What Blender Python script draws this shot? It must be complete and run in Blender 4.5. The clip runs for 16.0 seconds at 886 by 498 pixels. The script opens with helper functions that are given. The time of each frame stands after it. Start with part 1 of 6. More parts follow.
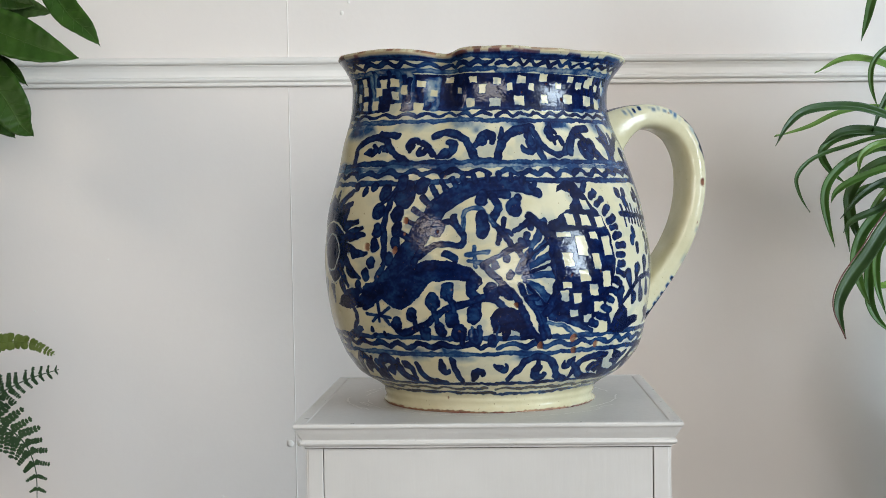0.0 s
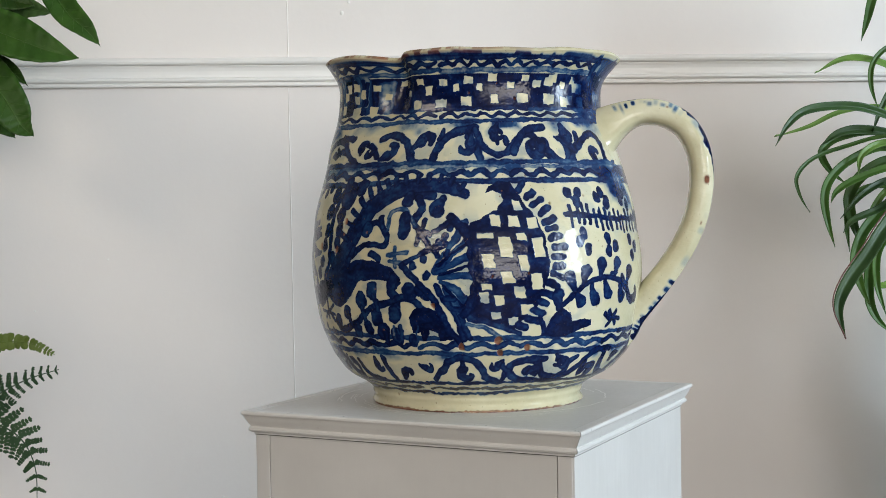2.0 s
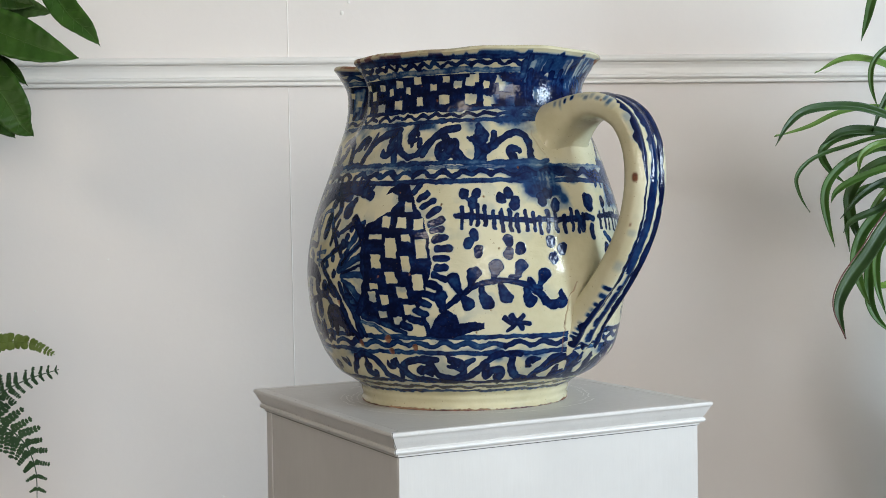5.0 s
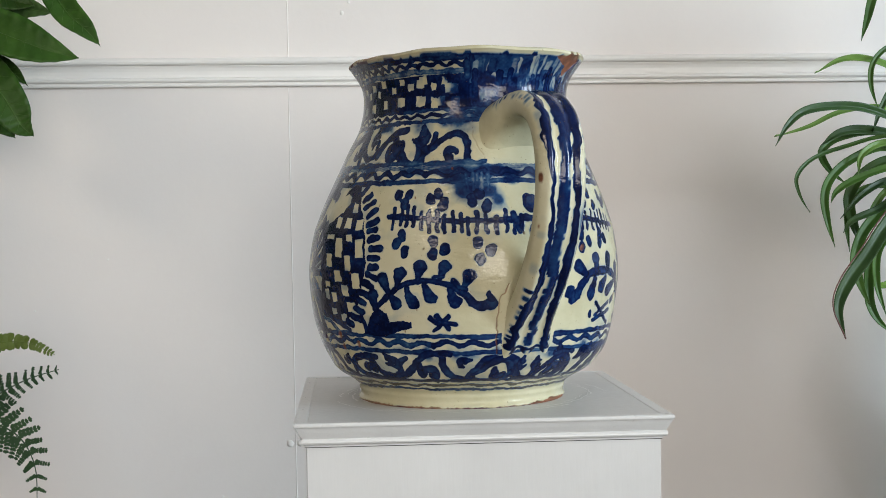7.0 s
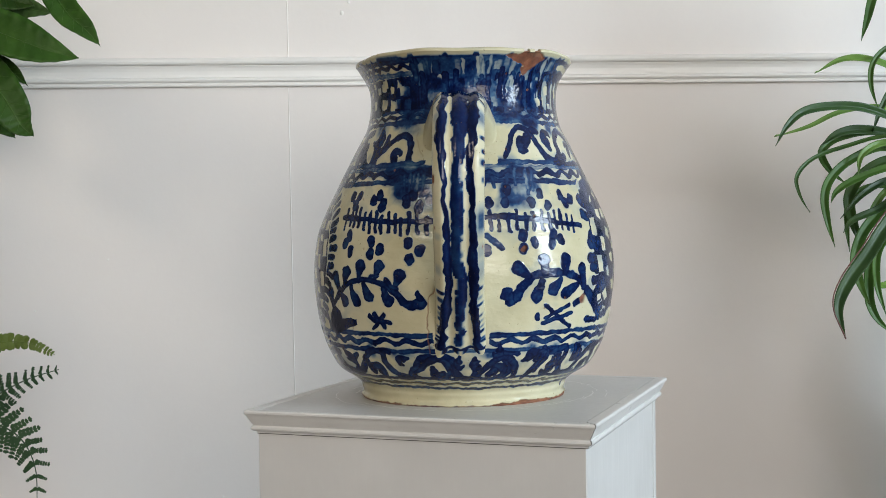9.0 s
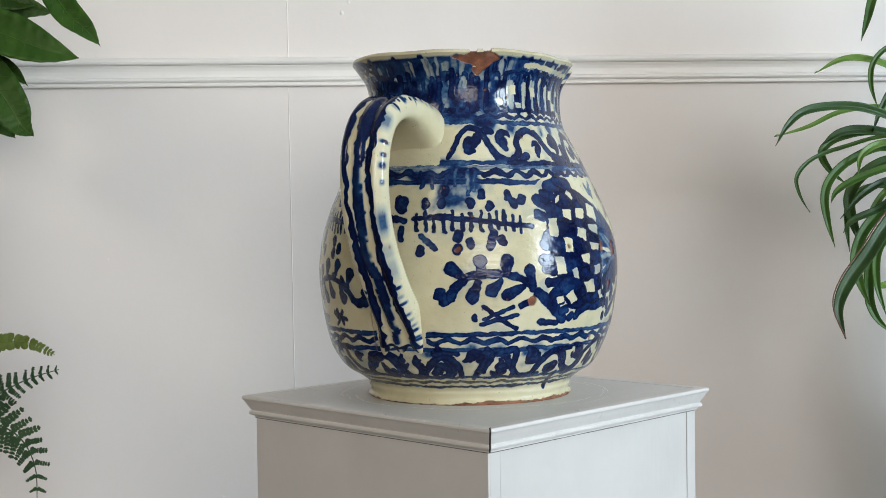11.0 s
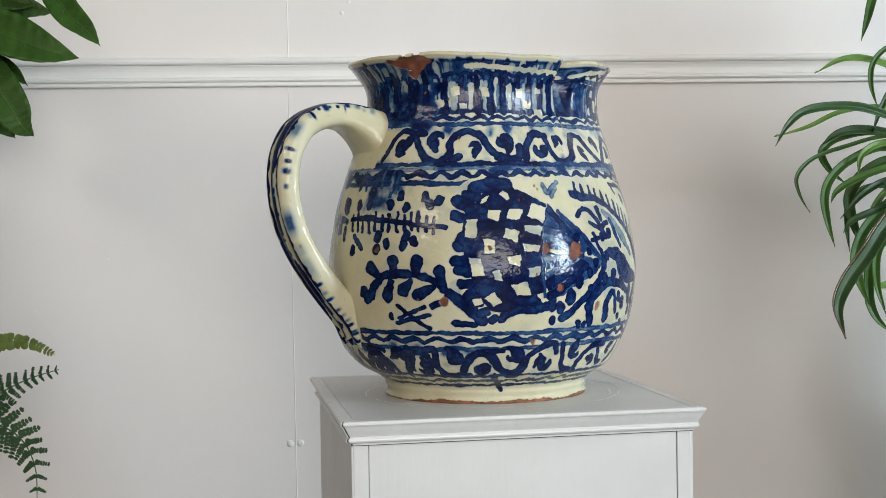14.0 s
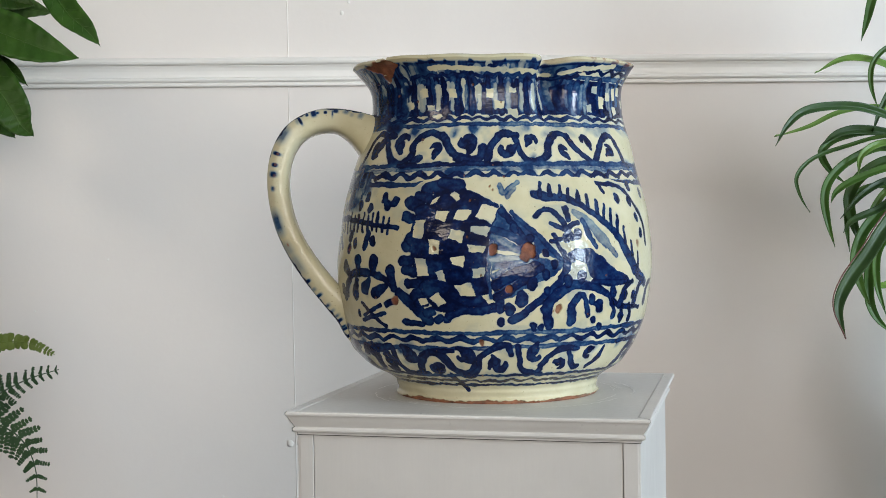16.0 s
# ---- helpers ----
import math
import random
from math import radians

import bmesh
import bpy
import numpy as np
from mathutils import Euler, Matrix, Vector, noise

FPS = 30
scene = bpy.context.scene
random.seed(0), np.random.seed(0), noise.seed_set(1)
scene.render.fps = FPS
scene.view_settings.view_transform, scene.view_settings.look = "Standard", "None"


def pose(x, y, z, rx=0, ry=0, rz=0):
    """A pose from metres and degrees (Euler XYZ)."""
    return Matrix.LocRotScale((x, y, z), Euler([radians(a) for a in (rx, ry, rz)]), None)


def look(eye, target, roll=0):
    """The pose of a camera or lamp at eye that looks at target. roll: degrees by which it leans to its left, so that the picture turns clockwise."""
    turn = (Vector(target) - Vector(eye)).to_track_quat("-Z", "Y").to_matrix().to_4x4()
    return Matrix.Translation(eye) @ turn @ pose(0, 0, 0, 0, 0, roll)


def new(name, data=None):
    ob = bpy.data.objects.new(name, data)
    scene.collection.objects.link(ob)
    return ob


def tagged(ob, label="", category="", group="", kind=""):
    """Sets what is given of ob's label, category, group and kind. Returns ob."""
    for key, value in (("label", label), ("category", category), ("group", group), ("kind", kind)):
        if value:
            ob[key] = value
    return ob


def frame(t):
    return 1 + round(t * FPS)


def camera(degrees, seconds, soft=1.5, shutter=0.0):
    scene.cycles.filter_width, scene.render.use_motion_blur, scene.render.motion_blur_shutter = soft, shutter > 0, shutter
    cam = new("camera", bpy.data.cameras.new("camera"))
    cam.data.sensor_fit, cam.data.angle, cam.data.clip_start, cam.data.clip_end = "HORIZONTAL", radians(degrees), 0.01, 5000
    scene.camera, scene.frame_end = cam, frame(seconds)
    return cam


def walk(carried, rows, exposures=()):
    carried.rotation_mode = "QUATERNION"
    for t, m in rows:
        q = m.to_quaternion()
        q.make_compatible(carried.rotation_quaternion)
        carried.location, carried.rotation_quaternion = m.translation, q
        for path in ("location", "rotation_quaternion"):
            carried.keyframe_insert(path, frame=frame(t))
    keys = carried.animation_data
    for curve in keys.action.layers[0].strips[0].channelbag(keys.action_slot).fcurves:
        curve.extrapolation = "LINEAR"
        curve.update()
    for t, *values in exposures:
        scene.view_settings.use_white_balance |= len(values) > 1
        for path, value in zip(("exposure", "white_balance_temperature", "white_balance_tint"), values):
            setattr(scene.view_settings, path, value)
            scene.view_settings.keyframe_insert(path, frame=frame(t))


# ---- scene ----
TOP = 0.98       # height of the plinth's top over the floor
START, RATE = 92.9, -11.944   # the turntable: degrees at the start, degrees a second


def turned(t):
    return pose(0, 0, TOP, 0, 0, START + RATE * t)


cam = camera(37.51, 16.0, 0.6)
EYE = Vector((0, -1.3347, TOP + 0.1826))
AIM = EYE + Vector((-0.03501, 0.99909, -0.02419))
walk(cam, [(0, look(EYE, AIM, -0.826)), (16, look(EYE, AIM, -0.826))])

# ---- light: a cool window to the right, an added warm fill behind the camera, a warmer skylight at the left ----
world = bpy.data.worlds.new("sky")
scene.world = world
world.use_nodes = True
sky = world.node_tree.nodes.new("ShaderNodeTexSky")
sky.sky_type, sky.sun_disc, sky.sun_elevation, sky.sun_rotation = "NISHITA", False, radians(40), radians(120)
world.node_tree.links.new(sky.outputs[0], world.node_tree.nodes["Background"].inputs[0])
world.node_tree.nodes["Background"].inputs[1].default_value = 0.10


def window_light(name, m, wide, high, watts, colour):
    lamp = bpy.data.lights.new(name, "AREA")
    lamp.shape, lamp.size, lamp.size_y, lamp.energy, lamp.color = "RECTANGLE", wide, high, watts, colour
    ob = new(name, lamp)
    ob.matrix_world = m
    return ob


window_light("window_light_main", look((3.64, -1.75, 1.78), (0, 0.1, 1.20)), 0.80, 1.35, 142, (0.72, 0.875, 1.0))
# unseen fill lamp, added for broad frontal light; no window is known here
window_light("front_fill_light", look((1.80, -5.94, 1.72), (0, 0.3, 1.2)), 2.9, 1.65, 150, (1.0, 0.94, 0.87))
window_light("skylight", look((-1.60, -2.55, 2.62), (-0.45, -0.6, 0.9)), 0.80, 0.80, 26, (1.0, 0.86, 0.70))
scene.view_settings.exposure = -0.03


# ---- materials ----
def material(name, colour, rough=0.5, metal=0.0):
    mat = bpy.data.materials.new(name)
    mat.use_nodes = True
    b = mat.node_tree.nodes["Principled BSDF"]
    b.inputs["Base Color"].default_value = (*colour, 1)
    b.inputs["Roughness"].default_value = rough
    b.inputs["Metallic"].default_value = metal
    return mat


def nodes_of(mat):
    n, l = mat.node_tree.nodes, mat.node_tree.links
    return n, l, n["Principled BSDF"]


def noise_node(n, l, scale, detail=4, rough=0.55, stretch=None):
    tc = n.new("ShaderNodeTexCoord")
    no = n.new("ShaderNodeTexNoise")
    no.inputs["Scale"].default_value, no.inputs["Detail"].default_value, no.inputs["Roughness"].default_value = scale, detail, rough
    if stretch:
        mp = n.new("ShaderNodeMapping")
        mp.inputs["Scale"].default_value = stretch
        l.new(tc.outputs["Object"], mp.inputs[0])
        l.new(mp.outputs[0], no.inputs["Vector"])
    else:
        l.new(tc.outputs["Object"], no.inputs["Vector"])
    return no


def ramp(n, l, src, stops):
    r = n.new("ShaderNodeValToRGB")
    while len(r.color_ramp.elements) < len(stops):
        r.color_ramp.elements.new(0.5)
    for e, (p, c) in zip(r.color_ramp.elements, stops):
        e.position, e.color = p, (*c, 1) if len(c) == 3 else c
    l.new(src, r.inputs[0])
    return r


def bump(n, l, b, src, strength, distance):
    bp = n.new("ShaderNodeBump")
    bp.inputs["Strength"].default_value, bp.inputs["Distance"].default_value = strength, distance
    l.new(src, bp.inputs["Height"])
    l.new(bp.outputs[0], b.inputs["Normal"])
    return bp


def painted(name, light, dark, rough=0.5, scale=6.0, grain=180.0, depth=0.0006, stretch=None):
    """Brushed paint: two tones in slow drifts, a fine brush grain, slightly uneven gloss."""
    mat = material(name, light, rough)
    n, l, b = nodes_of(mat)
    big = noise_node(n, l, scale, 5, 0.6)
    col = ramp(n, l, big.outputs["Fac"], [(0.3, dark), (0.65, light)])
    l.new(col.outputs[0], b.inputs["Base Color"])
    fine = noise_node(n, l, grain, 3, 0.6, stretch)
    bump(n, l, b, fine.outputs["Fac"], 0.35, depth)
    rr = ramp(n, l, fine.outputs["Fac"], [(0.2, (rough - 0.08,) * 3), (0.8, (rough + 0.1,) * 3)])
    l.new(rr.outputs[0], b.inputs["Roughness"])
    return mat


WALL_PAINT = painted("wall_paint", (0.755, 0.712, 0.680), (0.715, 0.672, 0.643), 0.55, 2.2, 90.0)
RAIL_PAINT = painted("rail_paint", (0.78, 0.76, 0.73), (0.73, 0.71, 0.68), 0.35, 4.0, 120.0, 0.0004, (0.15, 1, 1))
MOULD_PAINT = painted("moulding_paint", (0.645, 0.637, 0.622), (0.575, 0.567, 0.553), 0.32, 9.0, 140.0, 0.0005)
PLINTH_PAINT = painted("plinth_paint", (0.60, 0.592, 0.578), (0.54, 0.532, 0.52), 0.38, 7.0, 160.0, 0.0005, (1, 1, 0.12))
CEILING_PAINT = painted("ceiling_paint", (0.80, 0.79, 0.77), (0.77, 0.76, 0.74), 0.7)
# unseen walls and floor are kept very dark so the jug's reflections stay deep
DARK_PAINT = painted("dull_paint", (0.055, 0.053, 0.050), (0.040, 0.039, 0.037), 0.6)
FLOOR_WOOD = painted("floor_wood", (0.075, 0.060, 0.047), (0.045, 0.037, 0.030), 0.5, 3.0, 60.0, 0.0006, (0.1, 1, 1))
FILLER = painted("filler", (0.80, 0.78, 0.75), (0.72, 0.70, 0.67), 0.7, 60.0, 400.0)
JOINT_DARK = painted("joint_dark", (0.050, 0.044, 0.038), (0.025, 0.022, 0.020), 0.8, 90.0)
SCRATCH = material("scratch", (0.84, 0.83, 0.82), 0.6)
SEAM = material("seam_line", (0.82, 0.80, 0.77), 0.6)


# ---- mesh helpers ----
def mesh_of(name, bm, mat, smooth=True):
    me = bpy.data.meshes.new(name)
    bm.to_mesh(me)
    bm.free()
    me.materials.append(mat)
    if smooth:
        me.polygons.foreach_set("use_smooth", [True] * len(me.polygons))
    return me


def part(name, bm, mat, parent, label="", smooth=True):
    ob = new(name, mesh_of(name, bm, mat, smooth))
    ob.parent = parent
    return tagged(ob, label)


def structure(name, bm, mat, label, smooth=False):
    return tagged(new(name, mesh_of(name, bm, mat, smooth)), label, name.split("_")[0], kind="structure")


def box(bm, x0, y0, z0, x1, y1, z1, bevel=0.0):
    g = bmesh.ops.create_cube(bm, size=1)
    vs = g["verts"]
    for v in vs:
        v.co = Vector(((x0 + x1) / 2 + v.co.x * (x1 - x0), (y0 + y1) / 2 + v.co.y * (y1 - y0), (z0 + z1) / 2 + v.co.z * (z1 - z0)))
    if bevel:
        es = list({e for v in vs for e in v.link_edges})
        bmesh.ops.bevel(bm, geom=es, offset=bevel, segments=2, affect="EDGES", profile=0.6)
    return bm


def extrude_profile(bm, profile, x0, x1, place):
    """A moulding: a closed outline of (out, up), run from x0 to x1; place(x, out, up) puts a point."""
    a = [bm.verts.new(place(x0, o, u)) for o, u in profile]
    b = [bm.verts.new(place(x1, o, u)) for o, u in profile]
    k = len(profile)
    for i in range(k):
        bm.faces.new((a[i], a[(i + 1) % k], b[(i + 1) % k], b[i]))
    bm.faces.new(a[::-1])
    bm.faces.new(b)
    bmesh.ops.recalc_face_normals(bm, faces=bm.faces)


# ---- the room ----
LEFT, RIGHT, FRONT, CEIL = -2.6, 3.7, -6.0, 2.6
WALL_TURN = Matrix.Translation((0, 0.70, 0)) @ pose(0, 0, 0, 0, 0, 5.2)   # the panelled wall stands slightly askew


def on_wall(x, out, z):
    return WALL_TURN @ Vector((x, -out, z))


def build_room():
    bm = bmesh.new()
    box(bm, -2.9, 0.0, -0.1, 4.2, 0.12, 2.8)
    wall = structure("wall_panelled", bm, WALL_PAINT, "off-white painted flat panelled wall behind the plinth")
    wall.matrix_world = WALL_TURN
    bm = bmesh.new()
    box(bm, LEFT - 0.3, FRONT - 0.3, -0.1, RIGHT + 0.3, 1.2, 0.0)
    structure("floor", bm, FLOOR_WOOD, "dark wooden floor under the plinth")
    bm = bmesh.new()
    for a, b, c, d in ((LEFT - 0.3, FRONT - 0.3, -2.05, 1.2), (-1.15, FRONT - 0.3, RIGHT + 0.3, 1.2), (-2.05, FRONT - 0.3, -1.15, -3.00), (-2.05, -2.10, -1.15, 1.2)):
        box(bm, a, b, CEIL, c, d, CEIL + 0.1)
    structure("ceiling", bm, CEILING_PAINT, "white painted ceiling")
    # closing walls out of view, added near-black to keep bounce light low
    bm = bmesh.new()
    box(bm, LEFT - 0.15, FRONT, 0, LEFT, 0.95, CEIL)
    structure("wall_west", bm, DARK_PAINT, "unseen side wall, added dark to hold down stray light")
    z0, z1 = 0.80, 2.52
    bm = bmesh.new()
    for a, b, c, d in ((FRONT, 0, -2.20, CEIL), (-1.30, 0, 1.1, CEIL), (-2.20, 0, -1.30, z0), (-2.20, z1, -1.30, CEIL)):
        box(bm, RIGHT, a, b, RIGHT + 0.15, c, d)
    structure("wall_east", bm, DARK_PAINT, "unseen dark wall added round one tall window")
    # out of view; its opening is made up to hold the frontal fill lamp
    bm = bmesh.new()
    for a, b, c, d in ((LEFT, 0, 0.30, CEIL), (3.30, 0, RIGHT, CEIL), (0.30, 0, 3.30, z0), (0.30, z1, 3.30, CEIL)):
        box(bm, a, FRONT - 0.15, b, c, FRONT, d)
    structure("wall_south", bm, DARK_PAINT, "unseen dark wall added behind the camera, open for the fill lamp")


build_room()


def build_rail():
    prof = [(0.0, 0.0), (0.0072, 0.0), (0.0085, 0.0012), (0.0085, 0.0035), (0.0074, 0.0050), (0.0074, 0.0062), (0.0104, 0.0072), (0.0120, 0.0092), (0.0120, 0.0114),
            (0.0104, 0.0132), (0.0078, 0.0140), (0.0070, 0.0146), (0.0066, 0.0185), (0.0070, 0.0235), (0.0084, 0.0282), (0.0102, 0.0310), (0.0102, 0.0322), (0.0142, 0.0328),
            (0.0166, 0.0347), (0.0173, 0.0376), (0.0164, 0.0406), (0.0140, 0.0430), (0.0090, 0.0441), (0.0, 0.0443)]
    bm = bmesh.new()
    extrude_profile(bm, prof, -2.6, 3.7, lambda x, o, u: on_wall(x, o, TOP + RAIL_Z + u))
    structure("trim_dado_rail", bm, RAIL_PAINT, "white painted moulded dado rail on the wall")


def build_wall_marks():
    bm = bmesh.new()
    a, b = (-0.3061, 0.0, 1.5007), (-0.3060, 0.0, 1.4115)
    c, d = (-0.3063, 0.0, 1.3646), (-0.3037, 0.0, 0.7299)
    for p, q in ((a, b), (c, d)):
        n = 24
        for k in range(n):
            m, w = Vector(p).lerp(Vector(q), k / n), Vector(p).lerp(Vector(q), (k + 1) / n)
            wide = 0.0008 + 0.0004 * noise.noise((k * 0.7, 1, 2))
            vs = [on_wall(m.x - wide, 0.0, m.z), on_wall(m.x, 0.0009, m.z), on_wall(m.x + wide, 0.0, m.z)]
            us = [on_wall(w.x - wide, 0.0, w.z), on_wall(w.x, 0.0009, w.z), on_wall(w.x + wide, 0.0, w.z)]
            vs, us = [bm.verts.new(v) for v in vs], [bm.verts.new(v) for v in us]
            bm.faces.new((vs[0], vs[1], us[1], us[0]))
            bm.faces.new((vs[1], vs[2], us[2], us[1]))
    structure("trim_panel_seam", bm, SEAM, "raised painted seam between two wall panels", True)
    for p, r in (((-0.3127, 0.0, 0.8156), 0.0058), ((-0.2970, 0.0, 0.8161), 0.0058), ((-0.2224, 0.0, 1.4803), 0.0030), ((-0.2116, 0.0, 1.4976), 0.0028), ((-0.5864, 0.0, 1.1051), 0.0018), ((-0.4177, 0.0, 0.7356), 0.0022), ((-0.6981, 0.0, 1.0281), 0.0014)):
        bm = bmesh.new()
        bmesh.ops.create_uvsphere(bm, u_segments=16, v_segments=8, radius=r)
        for v in bm.verts:
            k = 1 + 0.35 * noise.noise(v.co * 260 + Vector(p) * 9)
            v.co = Vector((v.co.x * k, v.co.y * 0.35, v.co.z * k))
        ob = structure("trim_filler_spot", bm, FILLER, "small lump of white filler on the wall", True)
        ob.matrix_world = WALL_TURN @ Matrix.Translation((p[0], 0.0, p[2]))


RAIL_Z = 0.3877
build_rail()
build_wall_marks()

# ---- the jug's form: angles in degrees round its own axis, heights in metres over the plinth ----
HANDLE, SPOUT = -75.3, 109.0
RIM = 0.3358


def spline(xs, ys, x):
    """A smooth curve through the knots."""
    xs, ys, x = np.asarray(xs, float), np.asarray(ys, float), np.clip(np.asarray(x, float), xs[0], xs[-1])
    m = np.gradient(ys, xs)
    i = np.clip(np.searchsorted(xs, x) - 1, 0, len(xs) - 2)
    h = xs[i + 1] - xs[i]
    t = (x - xs[i]) / h
    return ((1 + 2 * t) * (1 - t) ** 2 * ys[i] + t * (1 - t) ** 2 * h * m[i]
            + t * t * (3 - 2 * t) * ys[i + 1] + t * t * (t - 1) * h * m[i + 1])


def turn_from(th, th0):
    return (np.asarray(th, float) - th0 + 180) % 360 - 180


def jug_radius(th, z):
    r = spline([0.0, 0.018, 0.024, 0.030, 0.045, 0.070, 0.100, 0.130, 0.160, 0.190, 0.220, 0.250, 0.275, 0.295, 0.315, 0.330, 0.340],
               [0.1045, 0.1065, 0.1145, 0.1250, 0.1385, 0.1495, 0.1555, 0.1578, 0.1545, 0.1468, 0.1352, 0.1222, 0.1105, 0.1068, 0.1092, 0.1190, 0.1270], z)
    zf = np.asarray(z, float)
    r = r + 0.0009 * np.exp(-((zf - 0.0125) / 0.0022) ** 2) - 0.0008 * np.exp(-((zf - 0.0070) / 0.0024) ** 2) + 0.0010 * np.exp(-((zf - 0.0025) / 0.0022) ** 2)
    k = np.clip((zf - 0.17) / 0.10, 0, 1)
    low = np.clip((np.asarray(z, float) - 0.02) / 0.03, 0, 1)
    t = np.radians(th)
    r = r * (1 + k * (-0.0915 * np.cos(2 * t) - 0.0803 * np.sin(2 * t)) + low * (1 - k) * (-0.018 * np.cos(2 * t) - 0.025 * np.sin(2 * t)))
    d = turn_from(th, SPOUT)
    r = r + spline([0.0, 0.12, 0.18, 0.23, 0.27, 0.30, 0.335], [0.0, 0.0023, 0.009, 0.0117, 0.0195, 0.0215, 0.0165], z) * np.exp(-(d / 31.0) ** 2)
    zz = np.asarray(z, float)
    pinch = np.clip((zz - 0.240) / 0.09, 0, 1) ** 1.4
    r = r - 0.003 * np.exp(-((zz - 0.052) / 0.022) ** 2) * np.cos(np.radians(d))
    return r - pinch * (0.019 * np.exp(-(turn_from(th, 154) / 7.5) ** 2) + 0.027 * np.exp(-(turn_from(th, 47) / 7.0) ** 2))


def jug_axis(z):
    return -0.0272 + 0.0157 * (z - 0.15), 0.0002 - 0.0189 * (z - 0.15)



def rim_dip(th, z):
    """The rim sinks where the spout is pinched out of it and waves a little all round."""
    k = np.clip((z - 0.305) / 0.03, 0, 1) ** 2
    return k * (0.0042 * np.exp(-(turn_from(th, 154) / 8.0) ** 2) + 0.0042 * np.exp(-(turn_from(th, 47) / 8.0) ** 2)
                + 0.0006 * np.sin(np.radians(th) * 5 + 1.0) + 0.0004 * np.sin(np.radians(th) * 13))

# ---- the plinth ----
def build_plinth():
    root = new("plinth")
    tagged(root, "white painted square wooden display plinth with moulded top", "plinth")
    cx, cy, q = -0.0220, 0.0036, Matrix.Rotation(radians(-3.3), 4, "Z")
    place = Matrix.Translation((cx, cy, 0.0015)) @ q
    half = 0.1602

    def add(name, bm, mat, label="", smooth=False):
        bm.transform(place)
        return part(name, bm, mat, root, label, smooth)

    bm = bmesh.new()
    box(bm, -half + 0.004, -half + 0.004, -TOP - 0.0015, half - 0.002, half - 0.002, -0.012)
    add("core", bm, PLINTH_PAINT)
    # four faces: two plain boards, two panels between narrow edge strips
    for k in range(4):
        m = Matrix.Rotation(k * math.pi / 2, 4, "Z")
        edge, proud = (half - 0.0145, 0.0002) if k % 2 else (half + 0.0004, 0.0016)
        bm = bmesh.new()
        box(bm, -edge, -half - proud, -TOP + 0.002, edge, -half + 0.006, -0.014, 0.0006)
        bm.transform(m)
        add("panel", bm, PLINTH_PAINT)
        for sgn in (-1, 1) if k % 2 else ():
            bm = bmesh.new()
            box(bm, min(sgn * (half - 0.0003), sgn * (half - 0.0138)), -half - 0.0008, -TOP + 0.001, max(sgn * (half - 0.0003), sgn * (half - 0.0138)), -half + 0.006, -0.0135, 0.0007)
            bm.transform(m)
            add("edge_strip", bm, PLINTH_PAINT)
    bm = bmesh.new()
    box(bm, -0.1596, -0.1596, -0.012, 0.1596, 0.1596, -0.0004, 0.0006)
    add("top_panel", bm, PLINTH_PAINT)
    prof = [(-0.0080, 0.0), (0.0014, 0.0), (0.0024, -0.0005), (0.0029, -0.0016), (0.0029, -0.0030), (0.0023, -0.0040), (0.0014, -0.0048), (0.0006, -0.0064), (-0.0006, -0.0090),
            (-0.0020, -0.0116), (-0.0033, -0.0138), (-0.0040, -0.0148), (-0.0040, -0.0154), (-0.0030, -0.0158), (-0.0023, -0.0168), (-0.0021, -0.0182), (-0.0028, -0.0196), (-0.0042, -0.0204),
            (-0.0060, -0.0207), (-0.0063, -0.0214), (-0.0063, -0.0226), (-0.0110, -0.0226), (-0.0110, -0.002)]
    for k in range(4):
        m = Matrix.Rotation(k * math.pi / 2, 4, "Z")
        bm = bmesh.new()
        a, b = [], []
        for o, u in prof:
            e = 0.1690 + o
            gap = (0.0009, 0.0022, 0.0017, 0.0009)[k]
            a.append(bm.verts.new((-e + gap, -e, u)))
            b.append(bm.verts.new((e - 0.0003, -e, u)))
        for i in range(len(prof)):
            j = (i + 1) % len(prof)
            bm.faces.new((a[i], a[j], b[j], b[i]))
        bm.faces.new(a[::-1])
        bm.faces.new(b)
        bmesh.ops.recalc_face_normals(bm, faces=bm.faces)
        bm.transform(m)
        add("moulding", bm, MOULD_PAINT)
    # dark strips in the open mitres, in the joint round the top panel and under the moulding
    for k in range(4):
        m = Matrix.Rotation(k * math.pi / 2, 4, "Z")
        bm = bmesh.new()
        thick = (0.0010, 0.0016, 0.0014, 0.0010)[k]
        sides_ = [[bm.verts.new((-0.1690 - o + 0.0011 + d, -0.1690 - o + 0.0011 - d, u)) for o, u in prof[1:-1]] for d in (-thick / 2, thick / 2)]
        for p, q2 in zip(range(len(prof) - 3), range(1, len(prof) - 2)):
            bm.faces.new((sides_[0][p], sides_[0][q2], sides_[1][q2], sides_[1][p]))
        bm.transform(m)
        add("mitre_gap", bm, JOINT_DARK, "dark open mitre joint")
        bm = bmesh.new()
        box(bm, -0.1606, -0.1608, -0.006, 0.1594, -0.1597, -0.0016)
        bm.transform(m)
        add("top_joint", bm, JOINT_DARK, "dark joint line round the top panel")
        bm = bmesh.new()
        box(bm, -half - 0.0012, -half - 0.0021, -0.0233, half + 0.0012, -half + 0.002, -0.0224)
        bm.transform(m)
        add("lower_joint", bm, JOINT_DARK, "dark joint line under the moulding")
    # scribbled scratches where pots have been turned
    rng = random.Random(3)
    bm = bmesh.new()
